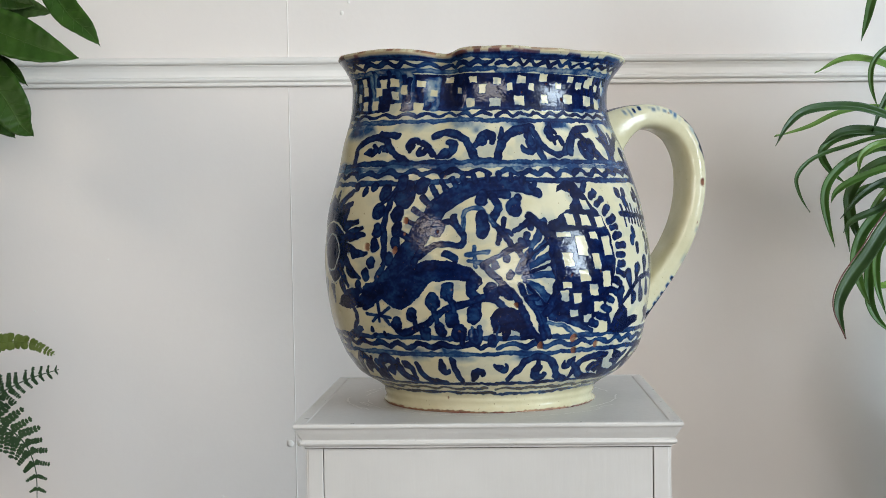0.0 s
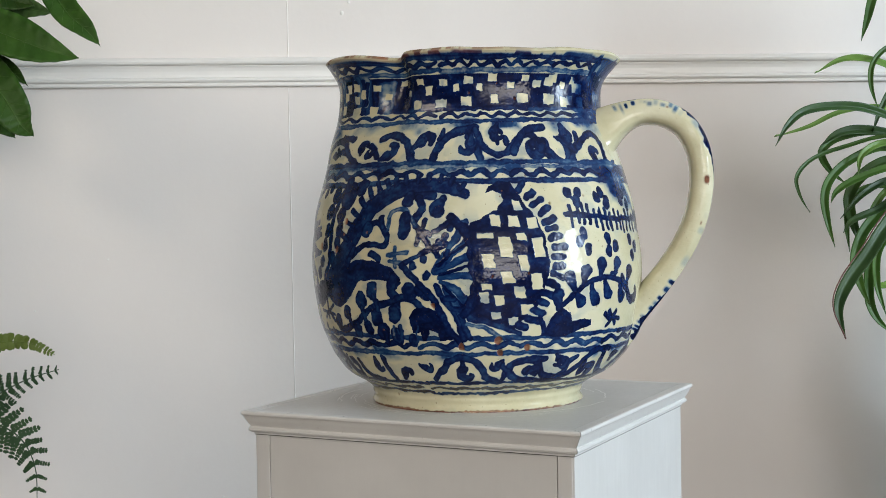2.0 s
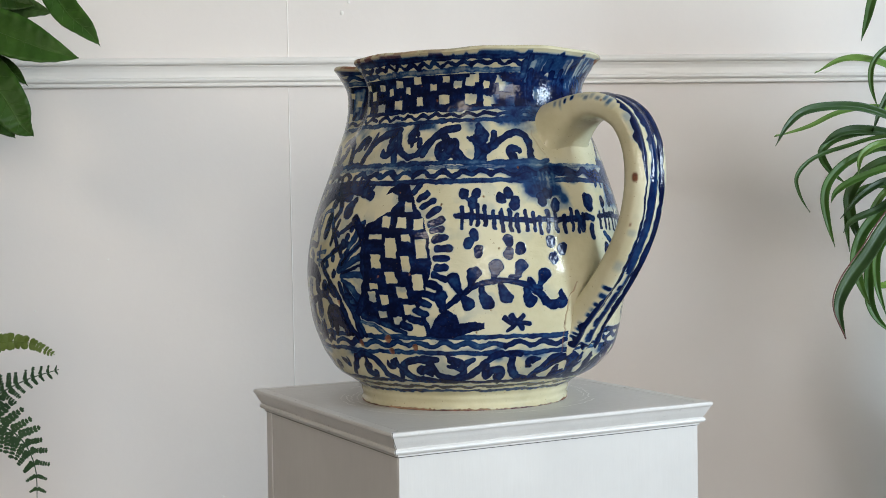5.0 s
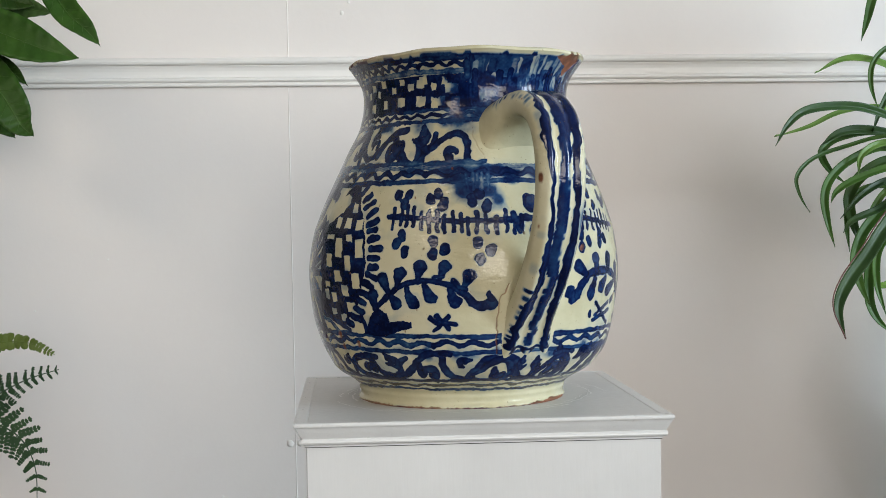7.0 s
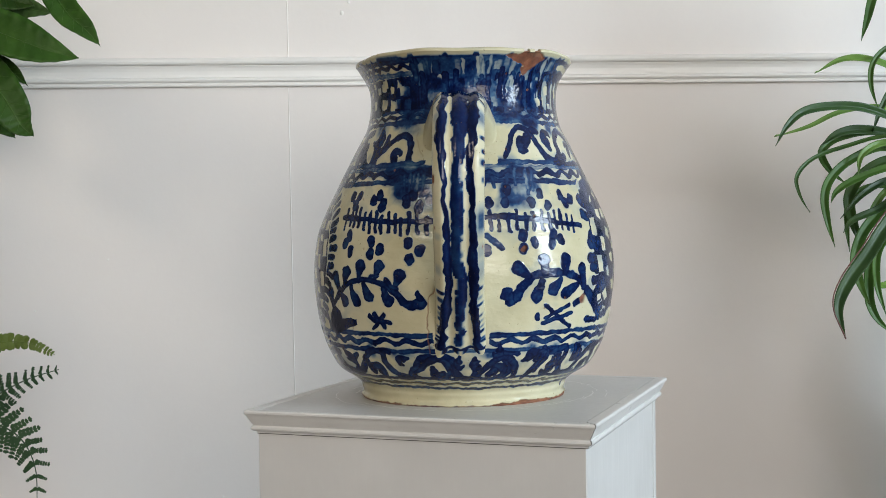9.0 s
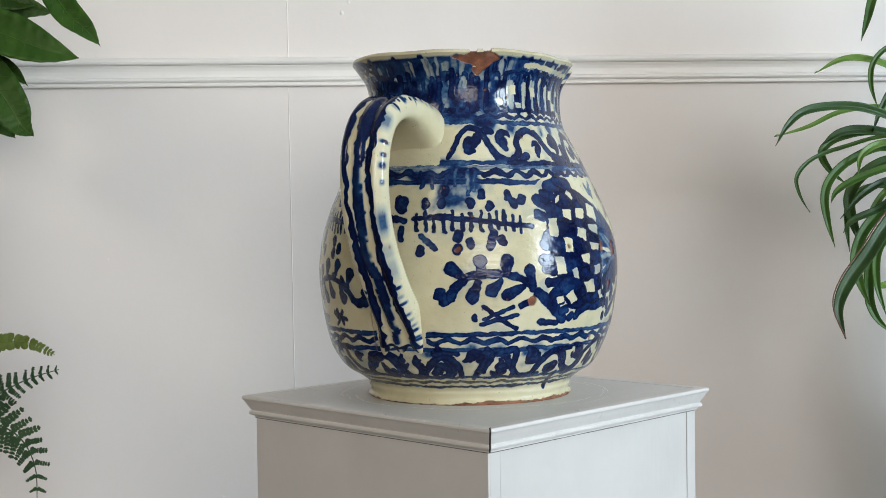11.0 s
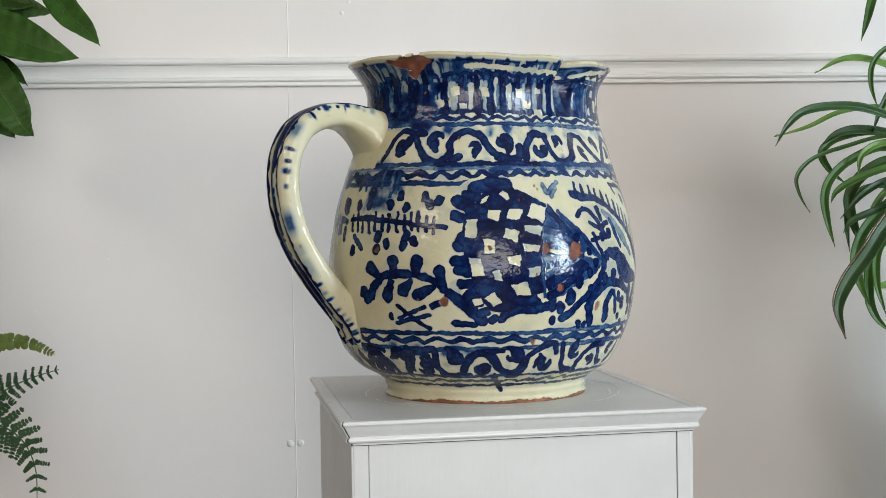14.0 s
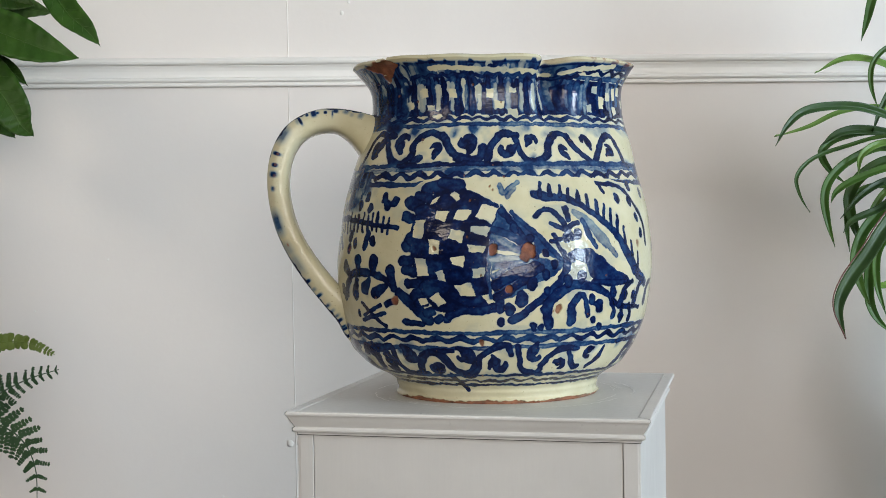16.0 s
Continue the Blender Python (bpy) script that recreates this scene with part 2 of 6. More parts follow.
    for k in range(26):
        r, a0, n = rng.uniform(0.118, 0.142), rng.uniform(0, 6.28), rng.randint(6, 16)
        ox, oy, d = rng.uniform(-0.006, 0.006), rng.uniform(-0.006, 0.006), rng.choice((-1, 1)) * rng.uniform(0.03, 0.06)
        w, row = rng.uniform(0.0003, 0.0008), []
        for i in range(n):
            a = a0 + d * i
            rr = r + rng.uniform(-0.0012, 0.0012)
            row.append([bm.verts.new((ox + (rr + e) * math.cos(a), oy + (rr + e) * math.sin(a), 0.0001)) for e in (-w, w)])
        for p, q2 in zip(row[:-1], row[1:]):
            bm.faces.new((p[0], p[1], q2[1], q2[0]))
    add("scratches", bm, SCRATCH, "pale looping scratches")
    return root


PLINTH = build_plinth()


# ---- the jug ----
NT, NZ = 1600, 680
AXIS_T = np.linspace(-180, 180, NT, endpoint=False)
AXIS_Z = np.linspace(0, RIM, NZ)
TT, ZZ = np.meshgrid(AXIS_T, AXIS_Z * 1000)
COBALT = np.zeros((NZ, NT))
BARE = np.zeros((NZ, NT))


# ---- the painter's brush: cobalt laid on the glaze, in degrees round the jug and millimetres up ----
def drift(seed, cell_t, cell_z):
    """Smooth random field over the jug, closed round it."""
    rng = np.random.default_rng(seed)
    a, b = int(360 / cell_t), int(RIM * 1000 / cell_z) + 3
    g = rng.uniform(-1, 1, (b, a))
    x, y = (TT + 180) / cell_t, ZZ / cell_z
    i, j = np.floor(x).astype(int), np.floor(y).astype(int)
    fx, fy = x - i, y - j
    fx, fy = fx * fx * (3 - 2 * fx), fy * fy * (3 - 2 * fy)
    return ((g[j, i % a] * (1 - fx) + g[j, (i + 1) % a] * fx) * (1 - fy) + (g[j + 1, i % a] * (1 - fx) + g[j + 1, (i + 1) % a] * fx) * fy)


WOBBLE_T = 0.42 * drift(1, 3.0, 6.0) + 0.26 * drift(2, 1.2, 3.0)
WOBBLE_Z = 0.9 * drift(3, 3.0, 6.0) + 0.55 * drift(4, 1.2, 3.0)
THIN = 0.5 + 0.5 * drift(5, 5.0, 9.0)
HAND_T, HAND_Z = TT + WOBBLE_T, ZZ + WOBBLE_Z


def window(pts, pad):
    """The patch of the grid round some points: its rows, columns and millimetres from the first point."""
    t0, z0 = pts[0]
    mm = math.pi / 180 * 1000 * float(jug_radius(t0, z0 / 1000))
    lo, hi = min(p[0] for p in pts) - pad / mm - 1, max(p[0] for p in pts) + pad / mm + 1
    z_lo, z_hi = min(p[1] for p in pts) - pad - 2, max(p[1] for p in pts) + pad + 2
    k0, k1 = int(np.clip(z_lo / (RIM * 1000) * (NZ - 1), 0, NZ - 1)), int(np.clip(z_hi / (RIM * 1000) * (NZ - 1) + 2, 1, NZ))
    c = np.arange(int((lo + 180) / 360 * NT), int((hi + 180) / 360 * NT) + 2)
    ix = np.ix_(np.arange(k0, k1), c % NT)
    x = (HAND_T[ix] + (c - c % NT)[None, :] / NT * 360 - t0) * mm
    return ix, x, HAND_Z[ix], mm


def lay(field, ix, cover, dye):
    field[ix] = field[ix] * (1 - cover) + dye * cover


def stroke(pts, wide, dye=0.92, field=None):
    """A brush stroke through the points; wide in millimetres, one number or one for each point."""
    field = COBALT if field is None else field
    w = list(wide) if isinstance(wide, (list, tuple)) else [wide] * len(pts)
    if field is COBALT and dye > 0.5:
        w = [v * 1.07 + 0.25 for v in w]
    if len(pts) > 2:
        k = np.arange(len(pts))
        s = np.linspace(0, len(pts) - 1, 5 * (len(pts) - 1) + 1)
        pts = list(zip(spline(k, [p[0] for p in pts], s), spline(k, [p[1] for p in pts], s)))
        w = list(np.interp(s, k, w))
    ix, x, z, mm = window(pts, max(w) + 3)
    best = np.full(x.shape, 1e3)
    for (a, b), (wa, wb) in zip(zip(pts[:-1], pts[1:]), zip(w[:-1], w[1:])):
        ax, az, bx, bz = (a[0] - pts[0][0]) * mm, a[1], (b[0] - pts[0][0]) * mm, b[1]
        dx, dz = bx - ax, bz - az
        t = np.clip(((x - ax) * dx + (z - az) * dz) / (dx * dx + dz * dz + 1e-9), 0, 1)
        best = np.minimum(best, np.hypot(x - ax - t * dx, z - az - t * dz) - (wa + (wb - wa) * t) / 2)
    cover = np.clip(0.5 - best / 0.62, 0, 1)
    if field is COBALT and dye > 0:
        # a little colour bleeds into the wet glaze
        field[ix] = np.maximum(field[ix], 0.30 * np.clip(1 - best / 2.2, 0, 1) * np.clip(1.5 * THIN[ix] - 0.35, 0, 1) * (dye > 0.4))
        # thinner towards the middle, pooled at the rim of the stroke
        dye = dye * (0.80 + 0.20 * np.clip(1 + best / 2.0, 0, 1) + 0.12 * (THIN[ix] - 0.5))
    lay(field, ix, cover, dye)


def dabs(pts, wide, dye=0.92, field=None):
    for k, (t, z) in enumerate(pts):
        stroke([(t, z - 0.18 * wide), (t + 0.4 * math.sin(k * 1.7), z + 0.18 * wide)], wide, dye, field)


def curled(pts, wide, dye=0.92):
    """Leaves curled up at the end of a stem: a lobed, notched blob rather than a disc."""
    for t, z in pts:
        rng = random.Random(int(t * 31 + z * 17))
        mm = math.pi / 180 * 1000 * float(jug_radius(t, z / 1000))
        turn, way = rng.uniform(0, 6.28), rng.choice((-1, 1))
        arc = [turn + way * 0.75 * k for k in range(6)]
        stroke([(t + 0.27 * wide * math.cos(a) / mm, z + 0.27 * wide * math.sin(a)) for a in arc], [0.52 * wide, 0.50 * wide, 0.46 * wide, 0.40 * wide, 0.30 * wide, 0.18 * wide], dye)
        stroke([(t + 0.30 * wide * math.cos(turn) / mm, z + 0.30 * wide * math.sin(turn)), (t + 0.62 * wide * math.cos(turn - way * 0.5) / mm, z + 0.62 * wide * math.sin(turn - way * 0.5))], [0.40 * wide, 0.20 * wide], dye)


def fill(pts, dye=0.88, field=None):
    field = COBALT if field is None else field
    ix, x, z, mm = window(pts, 2)
    px, pz = [(p[0] - pts[0][0]) * mm for p in pts], [p[1] for p in pts]
    inside = np.zeros(x.shape, bool)
    for k in range(len(pts)):
        ax, az, bx, bz = px[k - 1], pz[k - 1], px[k], pz[k]
        if az != bz:
            inside ^= ((az > z) != (bz > z)) & (x < (bx - ax) * (z - az) / (bz - az) + ax)
    lay(field, ix, inside * 1.0, dye * (0.88 + 0.2 * THIN[ix]))


def panes(pts, wide, high, dye=0.0, lean=0.0):
    """Squares left in the glaze's own cream."""
    for t, z in pts:
        ix, x, zz, mm = window([(t, z)], max(wide, high) + 2)
        x, zz = x + (zz - z) * lean, zz - z
        cover = np.clip(0.5 - np.maximum(np.abs(x) - wide / 2, np.abs(zz) - high / 2) / 0.6, 0, 1)
        lay(COBALT, ix, cover, dye)


def band(z, wide, dye, t0=-180.0, t1=180.0, sway=0.8, seed=0):
    n = max(int((t1 - t0) / 6), 2)
    rng = np.random.default_rng(seed + int(z * 7))
    ts = np.linspace(t0, t1, n)
    zs = z + sway * np.interp(ts, np.linspace(t0, t1, n // 3 + 2), rng.uniform(-1, 1, n // 3 + 2))
    for a in range(0, n - 1, 8):
        stroke(list(zip(ts[a:a + 9], zs[a:a + 9])), list(wide * rng.uniform(0.7, 1.2, len(ts[a:a + 9]))), dye * rng.uniform(0.75, 1.05))


def wave(z, swing, period, wide, dye, t0=-180.0, t1=180.0, seed=0):
    rng = np.random.default_rng(seed + int(z * 5))
    t, pts = t0, []
    while t < t1:
        pts.append((t, z + swing * (1 if len(pts) % 2 else -1) * rng.uniform(0.7, 1.2)))
        t += period / 2 * rng.uniform(0.85, 1.15)
    for a in range(0, len(pts) - 1, 8):
        stroke(pts[a:a + 9], [wide * rng.uniform(0.75, 1.2) for _ in pts[a:a + 9]], dye * rng.uniform(0.85, 1.05))


def streaks(t0, t1, z0, z1, count, seed, dyes=(0.3, 1.0), wide=(1.5, 4.5)):
    rng = np.random.default_rng(seed)
    for _ in range(count):
        t, a = rng.uniform(t0, t1), rng.uniform(z0, z0 + 0.35 * (z1 - z0))
        stroke([(t, a), (t + rng.uniform(-1, 1), a + rng.uniform(0.5, 0.95) * (z1 - a))], rng.uniform(*wide), rng.uniform(*dyes))


def wash(t0, t1, z0, z1, dye, soft=9.0):
    """Thin colour with soft, uneven edges."""
    ix, x, z, mm = window([(t0, z0), (t1, z1)], soft)
    half, mid = (t1 - t0) * mm / 2, (t1 - t0) * mm / 2
    edge = np.minimum(half - np.abs(x - mid), np.minimum(z - z0, z1 - z)) + 13 * (THIN[ix] - 0.55)
    field = dye * (0.55 + 0.8 * THIN[ix])
    cover = np.clip(0.5 + edge / soft, 0, 1)
    COBALT[ix] = np.maximum(COBALT[ix], cover * field)


def scroll(t, z0, z1, half=8.5, big=9.0):
    """One turn of the scroll band: an arched stem, a leaf curled under it and one beside it."""
    h = z1 - z0
    stroke([(t - half, z0 + 1), (t - 0.62 * half, z0 + 0.30 * h), (t - 0.42 * half, z0 + 0.72 * h), (t, z0 + 0.95 * h), (t + 0.45 * half, z0 + 0.62 * h),
            (t + 0.68 * half, z0 + 0.22 * h), (t + 1.1 * half, z0 + 0.02 * h)], [5.5, 6.5, 6, 8.5, 8, 7, 5.5])
    stroke([(t - 0.05 * half, z0 + 0.38 * h), (t + 0.18 * half, z0 + 0.52 * h), (t + 0.36 * half, z0 + 0.66 * h)], [big, big * 0.8, 3])
    stroke([(t + 0.92 * half, z0 + 0.72 * h), (t + 1.12 * half, z0 + 0.55 * h), (t + 1.18 * half, z0 + 0.12 * h)], [big, big * 0.7, 4])
    stroke([(t + 0.6 * half, z0 + 0.9 * h), (t + 0.55 * half, z0 + 0.7 * h)], 3)


def comb(pts, ups, downs, wide=2.6):
    stroke(pts, 4.4)
    for k, (t, z) in enumerate(ups):
        stroke([(t, z), (t - 0.3, z + downs[k % len(downs)])], [3.3, wide * 1.35])


def paint_neck():
    # wash and dark line under the rim
    for z, w, d in ((333.9, 7.0, 0.95), (330.0, 3.5, 0.9)):
        band(z, w, d)
    band(318.9, 4.5, 0.7)
    wave(324.8, 1.8, 7.5, 3.4, 0.9)
    lo, hi = 282.6, 315.9
    k0, k1 = int(lo / (RIM * 1000) * NZ), int(hi / (RIM * 1000) * NZ)
    COBALT[k0:k1] = 0.86 + 0.16 * (THIN[k0:k1] - 0.5)
    band(lo + 1.0, 4.0, 0.92)
    # hurried, watery part on the other side of the handle and round the spout
    t0, t1 = -96.0, 60.0
    c0, c1 = int((t0 + 180) / 360 * NT), int((t1 + 180) / 360 * NT)
    kt = int(RIM * 0.985 * NZ / RIM)
    COBALT[k1 - 8:kt, c0:c1] = 0.62 + 0.3 * (THIN[k1 - 8:kt, c0:c1] - 0.5)
    streaks(t0, t1, hi - 3, 331.0, 70, 5, (0.3, 0.95), (3, 7))
    streaks(t0, t1 + 10, lo, hi + 3, 120, 6, (0.5, 1.0), (3, 7))
    streaks(t0 + 6, t1, lo + 6, hi, 26, 7, (0.16, 0.4), (3, 6))
    rng = np.random.default_rng(31)
    for a in np.arange(-64.0, 46.0, 8.0):
        a = a + rng.uniform(-1.2, 1.2)
        stroke([(a + 4.0, lo + 5), (a + 4.3, hi - 6)], rng.uniform(3.0, 5.5), rng.uniform(0.14, 0.5))
        stroke([(a, lo + 1), (a + rng.uniform(-0.8, 0.8), lo + 17), (a + rng.uniform(-1, 1), hi + rng.uniform(-3, 4))], [6.5, 5.5, 4.0], 0.96)
    streaks(62, 150, lo, hi + 5, 45, 8, (0.45, 1.0), (3, 6))
    for a in range(70, 142, 9):
        panes([(a, lo + 6 + (a % 2) * 8), (a + 4, hi - 8 - (a % 2) * 6)], 6.5, 8.0, 0.06)
    for pts, w, h in (([(132.6, 308.3), (208.1, 312.2), (241.1, 311.3), (194.7, 309.8)], 8.5, 7.5), ([(143.7, 307.0), (154.2, 310.7), (168.0, 309.5), (226.0, 311.5), (180.4, 308.7)], 7.0, 6.0),
                      ([(118.5, 310.5), (125.7, 300.9), (172.6, 301.6)], 6.5, 8.5), ([(148.5, 298.5), (160.4, 299.3), (200.9, 303.2), (187.9, 303.5)], 5.0, 6.0),
                      ([(-141.6, 304.8), (-127.4, 306.3)], 7.5, 6.0), ([(108.5, 303.5)], 4.0, 11.0), ([(118.9, 288.2), (142.9, 284.9), (166.7, 288.1), (209.5, 292.3)], 7.0, 8.0),
                      ([(133.5, 285.9), (179.5, 288.9), (193.5, 290.4), (224.8, 292.9)], 10.5, 8.0), ([(-121.9, 292.2), (-112.2, 289.9)], 7.0, 10.0), ([(-105.3, 303.9)], 6.0, 8.0),
                      ([(-121.0, 308.6), (-102.5, 302.4)], 8.5, 8.5), ([(-112.8, 304.9), (-107.3, 310.1)], 5.0, 7.0), ([(-120.0, 291.9), (-108.4, 291.8), (-101.4, 290.3)], 7.5, 9.0)):
        panes(pts, w, h, 0.02)
    for pts, w, h in (([(-26.1, 303.1), (-11.2, 302.2), (9.5, 302.0)], 7.0, 9.0), ([(15.1, 291.1), (22.7, 282.9), (5.6, 277.3)], 9.5, 8.5), ([(23.5, 305.0), (-23.2, 289.2), (-35.3, 293.0), (-57.1, 290.3)], 7.0, 5.0),
                      ([(-57.6, 289.6)], 12.0, 8.0), ([(-33.8, 291.2), (-26.9, 303.2), (-40.9, 287.0)], 6.5, 6.0), ([(78.4, 294.9), (87.9, 305.0)], 6.0, 12.0)):
        panes(pts, w, h, 0.04)
    stroke([(-20.5, 326.2), (-5.5, 325.6), (9.4, 324.5), (25.8, 322.9), (50.6, 322.8)], 4.5, 0.0)
    wave(319.0, 1.2, 6.0, 3.0, 0.9, -30, 62)
    stroke([(54.4, 323.3), (63.4, 326.8), (79.5, 331.6)], 4.5, 0.0)
    # two lines and a wave below the squares
    wave(277.8, 1.5, 9.0, 3.0, 0.9)
    band(271.9, 4.0, 0.8)


def paint_upper_scrolls():
    for pts, w in (
            ([(119.4, 236.2), (120.7, 250.1), (126.3, 257.4), (132.8, 254.9), (137.6, 241.2), (143.8, 232.8)], 4.0), ([(130.0, 260.6), (137.4, 258.2)], 4.0), ([(153.2, 239.4), (150.3, 247.0), (148.0, 250.8)], 4.0),
            ([(152.3, 257.5), (157.7, 260.4), (164.5, 255.1), (168.9, 243.8), (170.9, 233.8), (178.1, 232.0)], 4.5), ([(180.0, 232.9), (181.5, 246.6), (185.3, 256.7), (191.5, 263.1), (198.9, 264.8)], 5.5),
            ([(-165.0, 257.2), (-160.2, 245.4), (-158.0, 235.8)], 4.0), ([(-161.5, 263.7), (-157.2, 247.5), (-152.2, 240.1), (-146.4, 241.2), (-141.5, 252.0), (-135.2, 258.8), (-132.1, 255.1), (-130.7, 247.0)], 4.2),
            ([(-146.2, 255.7), (-145.8, 249.2)], 3.0), ([(-130.0, 252.4), (-126.9, 237.4), (-119.4, 230.1)], 4.0), ([(-118.0, 255.8), (-117.5, 242.2), (-118.2, 231.3)], 4.5), ([(-177.2, 262.6), (-178.3, 254.6)], 3.0),
            ([(-142.8, 242.2), (-140.0, 252.7), (-135.2, 262.1), (-127.0, 265.0)], 5.0), ([(-127.9, 252.1), (-126.2, 241.4), (-122.0, 232.9), (-117.4, 232.7), (-114.6, 241.1), (-111.5, 249.0)], 4.5), ([(-110.6, 259.7), (-110.6, 251.7)], 4.0),
            ([(-111.8, 246.4), (-107.4, 254.3), (-101.7, 259.7), (-97.5, 256.6), (-96.2, 245.4), (-96.5, 234.8)], 4.0), ([(-116.3, 251.7), (-113.9, 243.7)], 5.0),
            ([(-57.6, 237.8), (-55.8, 246.9), (-54.1, 257.6), (-50.2, 266.1), (-44.7, 263.1)], 3.5), ([(-44.2, 262.0), (-41.4, 248.8), (-37.6, 237.9), (-32.1, 234.5), (-28.4, 243.1), (-28.1, 254.0), (-24.8, 262.3), (-19.2, 264.1), (-13.8, 256.5), (-9.3, 243.4), (-1.2, 237.6)], 4.5),
            ([(-42.8, 264.1), (-40.3, 262.9)], 5.0), ([(-26.9, 237.7), (-23.8, 239.9)], 4.5), ([(-46.4, 257.2), (-48.3, 249.1)], 6.0),
            ([(-14.8, 261.0), (-10.0, 247.0), (-4.6, 236.9), (3.1, 238.4), (4.9, 248.3)], 5.0), ([(7.0, 237.2), (9.3, 252.1), (15.9, 262.7), (22.4, 260.5)], 5.0),
            ([(21.7, 257.7), (24.0, 240.9), (29.1, 234.9), (36.5, 241.1), (39.2, 252.4), (45.7, 261.8), (50.9, 261.4), (53.3, 248.9), (59.0, 235.6)], 4.2), ([(61.9, 235.1), (69.0, 252.6), (76.8, 262.5), (80.2, 251.8), (81.3, 236.3)], 4.0)):
        stroke(pts, w * 1.38)
    for pts, r in (
            ([(127.7, 247.0), (144.8, 250.1), (210.2, 258.4), (226.5, 245.8)], 10.0), ([(158.8, 246.4), (175.7, 253.1), (194.6, 247.5)], 14.0), ([(132.1, 245.4), (148.4, 244.0)], 8.0), ([(-119.1, 255.2)], 7.0),
            ([(-149.7, 258.7), (-102.3, 241.1)], 11.5), ([(-133.0, 244.4), (-117.6, 256.6)], 14.0), ([(-48.3, 248.0), (-33.8, 256.8)], 13.5), ([(-17.7, 247.6), (-3.9, 255.3)], 10.5),
            ([(-2.2, 253.9), (16.2, 247.1)], 13.0), ([(30.8, 255.0), (46.9, 245.3), (60.6, 255.5), (73.1, 247.7)], 10.0)):
        curled(pts, r * 1.36)
    for z, w, d in ((232.8, 4.5, 0.92), (215.1, 4.5, 0.9)):
        band(z, w, d)
    band(228.6, 3.5, 0.55)
    for a in range(-180, 180, 24):
        wash(a + 3, a + 19, 262.1, 275.1, 0.42 + 0.1 * math.sin(a))
        wash(a, a + 16, 223.9, 235.5, 0.46 + 0.1 * math.cos(a))
        wash(a + 5, a + 22, 55.5, 63.9, 0.42)
    wave(222.9, 2.2, 8.5, 4.2, 0.9)


def paint_lower_band():
    band(74.4, 4.0, 0.8)
    wave(67.6, 1.9, 9.0, 4.3, 0.88)
    band(59.7, 4.0, 0.8)
    z0, z1 = 32.1, 55.5
    for pts in ([(149.1, 50.4), (150.0, 42.1), (152.9, 34.7), (159.8, 32.5)], [(163.3, 55.0), (164.4, 43.5), (166.3, 33.6)], [(-175.4, 35.0), (-172.1, 44.6), (-169.1, 52.8), (-165.0, 56.1), (-160.2, 53.8), (-157.0, 45.7), (-155.1, 36.9), (-150.6, 33.8)], [(-148.8, 34.8), (-146.9, 44.1), (-145.5, 49.9), (-141.6, 53.3), (-136.5, 52.2), (-134.8, 44.9), (-131.9, 37.9), (-126.2, 34.8), (-123.1, 38.7), (-122.8, 46.9), (-119.1, 53.8)],
                [(-150.0, 52.4), (-146.1, 40.1), (-141.3, 34.0), (-131.9, 32.0)], [(-144.6, 50.0), (-138.6, 53.9), (-132.8, 53.1)], [(-126.9, 34.0), (-121.1, 37.0), (-116.0, 46.6), (-112.9, 55.2), (-108.8, 58.6), (-105.5, 56.5), (-105.2, 47.2), (-102.9, 38.0), (-98.7, 33.2), (-93.5, 33.6)], [(-105.5, 58.7), (-102.1, 57.7)], [(-96.0, 33.7), (-93.0, 42.4), (-90.3, 50.9), (-86.6, 53.8), (-81.7, 50.1), (-78.5, 38.8), (-74.1, 31.5), (-70.0, 35.1), (-70.3, 52.9)], [(-61.5, 32.1), (-58.1, 35.0), (-56.9, 43.5), (-61.9, 55.8)],
                [(-93.6, 37.2), (-86.6, 49.8), (-81.2, 54.1), (-77.8, 49.0), (-77.2, 40.2), (-75.2, 33.1), (-69.6, 31.1)], [(-69.1, 32.5), (-64.7, 45.7), (-60.4, 52.9), (-57.4, 50.8), (-54.8, 44.4), (-54.1, 32.2)], [(-61.0, 57.3), (-54.9, 56.4)], [(-48.8, 30.2), (-46.6, 42.0), (-43.4, 53.9), (-39.6, 57.5), (-37.3, 52.4), (-34.1, 41.1), (-30.6, 32.2), (-22.0, 33.5)], [(-38.8, 58.5), (-34.9, 58.2)], [(-24.9, 32.7), (-22.7, 43.7), (-20.2, 53.5), (-15.5, 54.4), (-12.1, 46.4), (-8.7, 37.1), (-2.8, 34.6), (0.2, 46.1), (3.8, 56.1)],
                [(-44.8, 60.9), (-42.6, 52.7), (-45.5, 38.6)], [(-41.0, 54.7), (-35.1, 60.0), (-33.8, 54.0), (-33.6, 42.4), (-32.2, 33.5), (-25.2, 31.9)], [(-24.4, 34.5), (-20.5, 50.8), (-15.9, 56.1), (-8.4, 57.3)], [(-16.8, 55.4), (-12.1, 51.1), (-10.1, 42.5), (-7.4, 34.3), (-3.0, 31.8), (0.1, 37.8), (1.9, 50.9), (5.4, 56.9), (9.5, 62.1), (12.7, 60.8), (13.8, 52.4)], [(16.3, 60.5), (17.4, 45.2), (19.2, 36.4), (26.7, 33.1)], [(25.3, 35.6), (28.9, 48.3), (34.2, 55.9), (42.0, 55.7)], [(37.9, 53.0), (41.4, 39.3), (44.3, 37.0)], [(49.0, 36.1), (54.1, 43.6), (56.0, 54.1)]):
        stroke(pts, [4.2] + [5.9] * (len(pts) - 2) + [4.2])
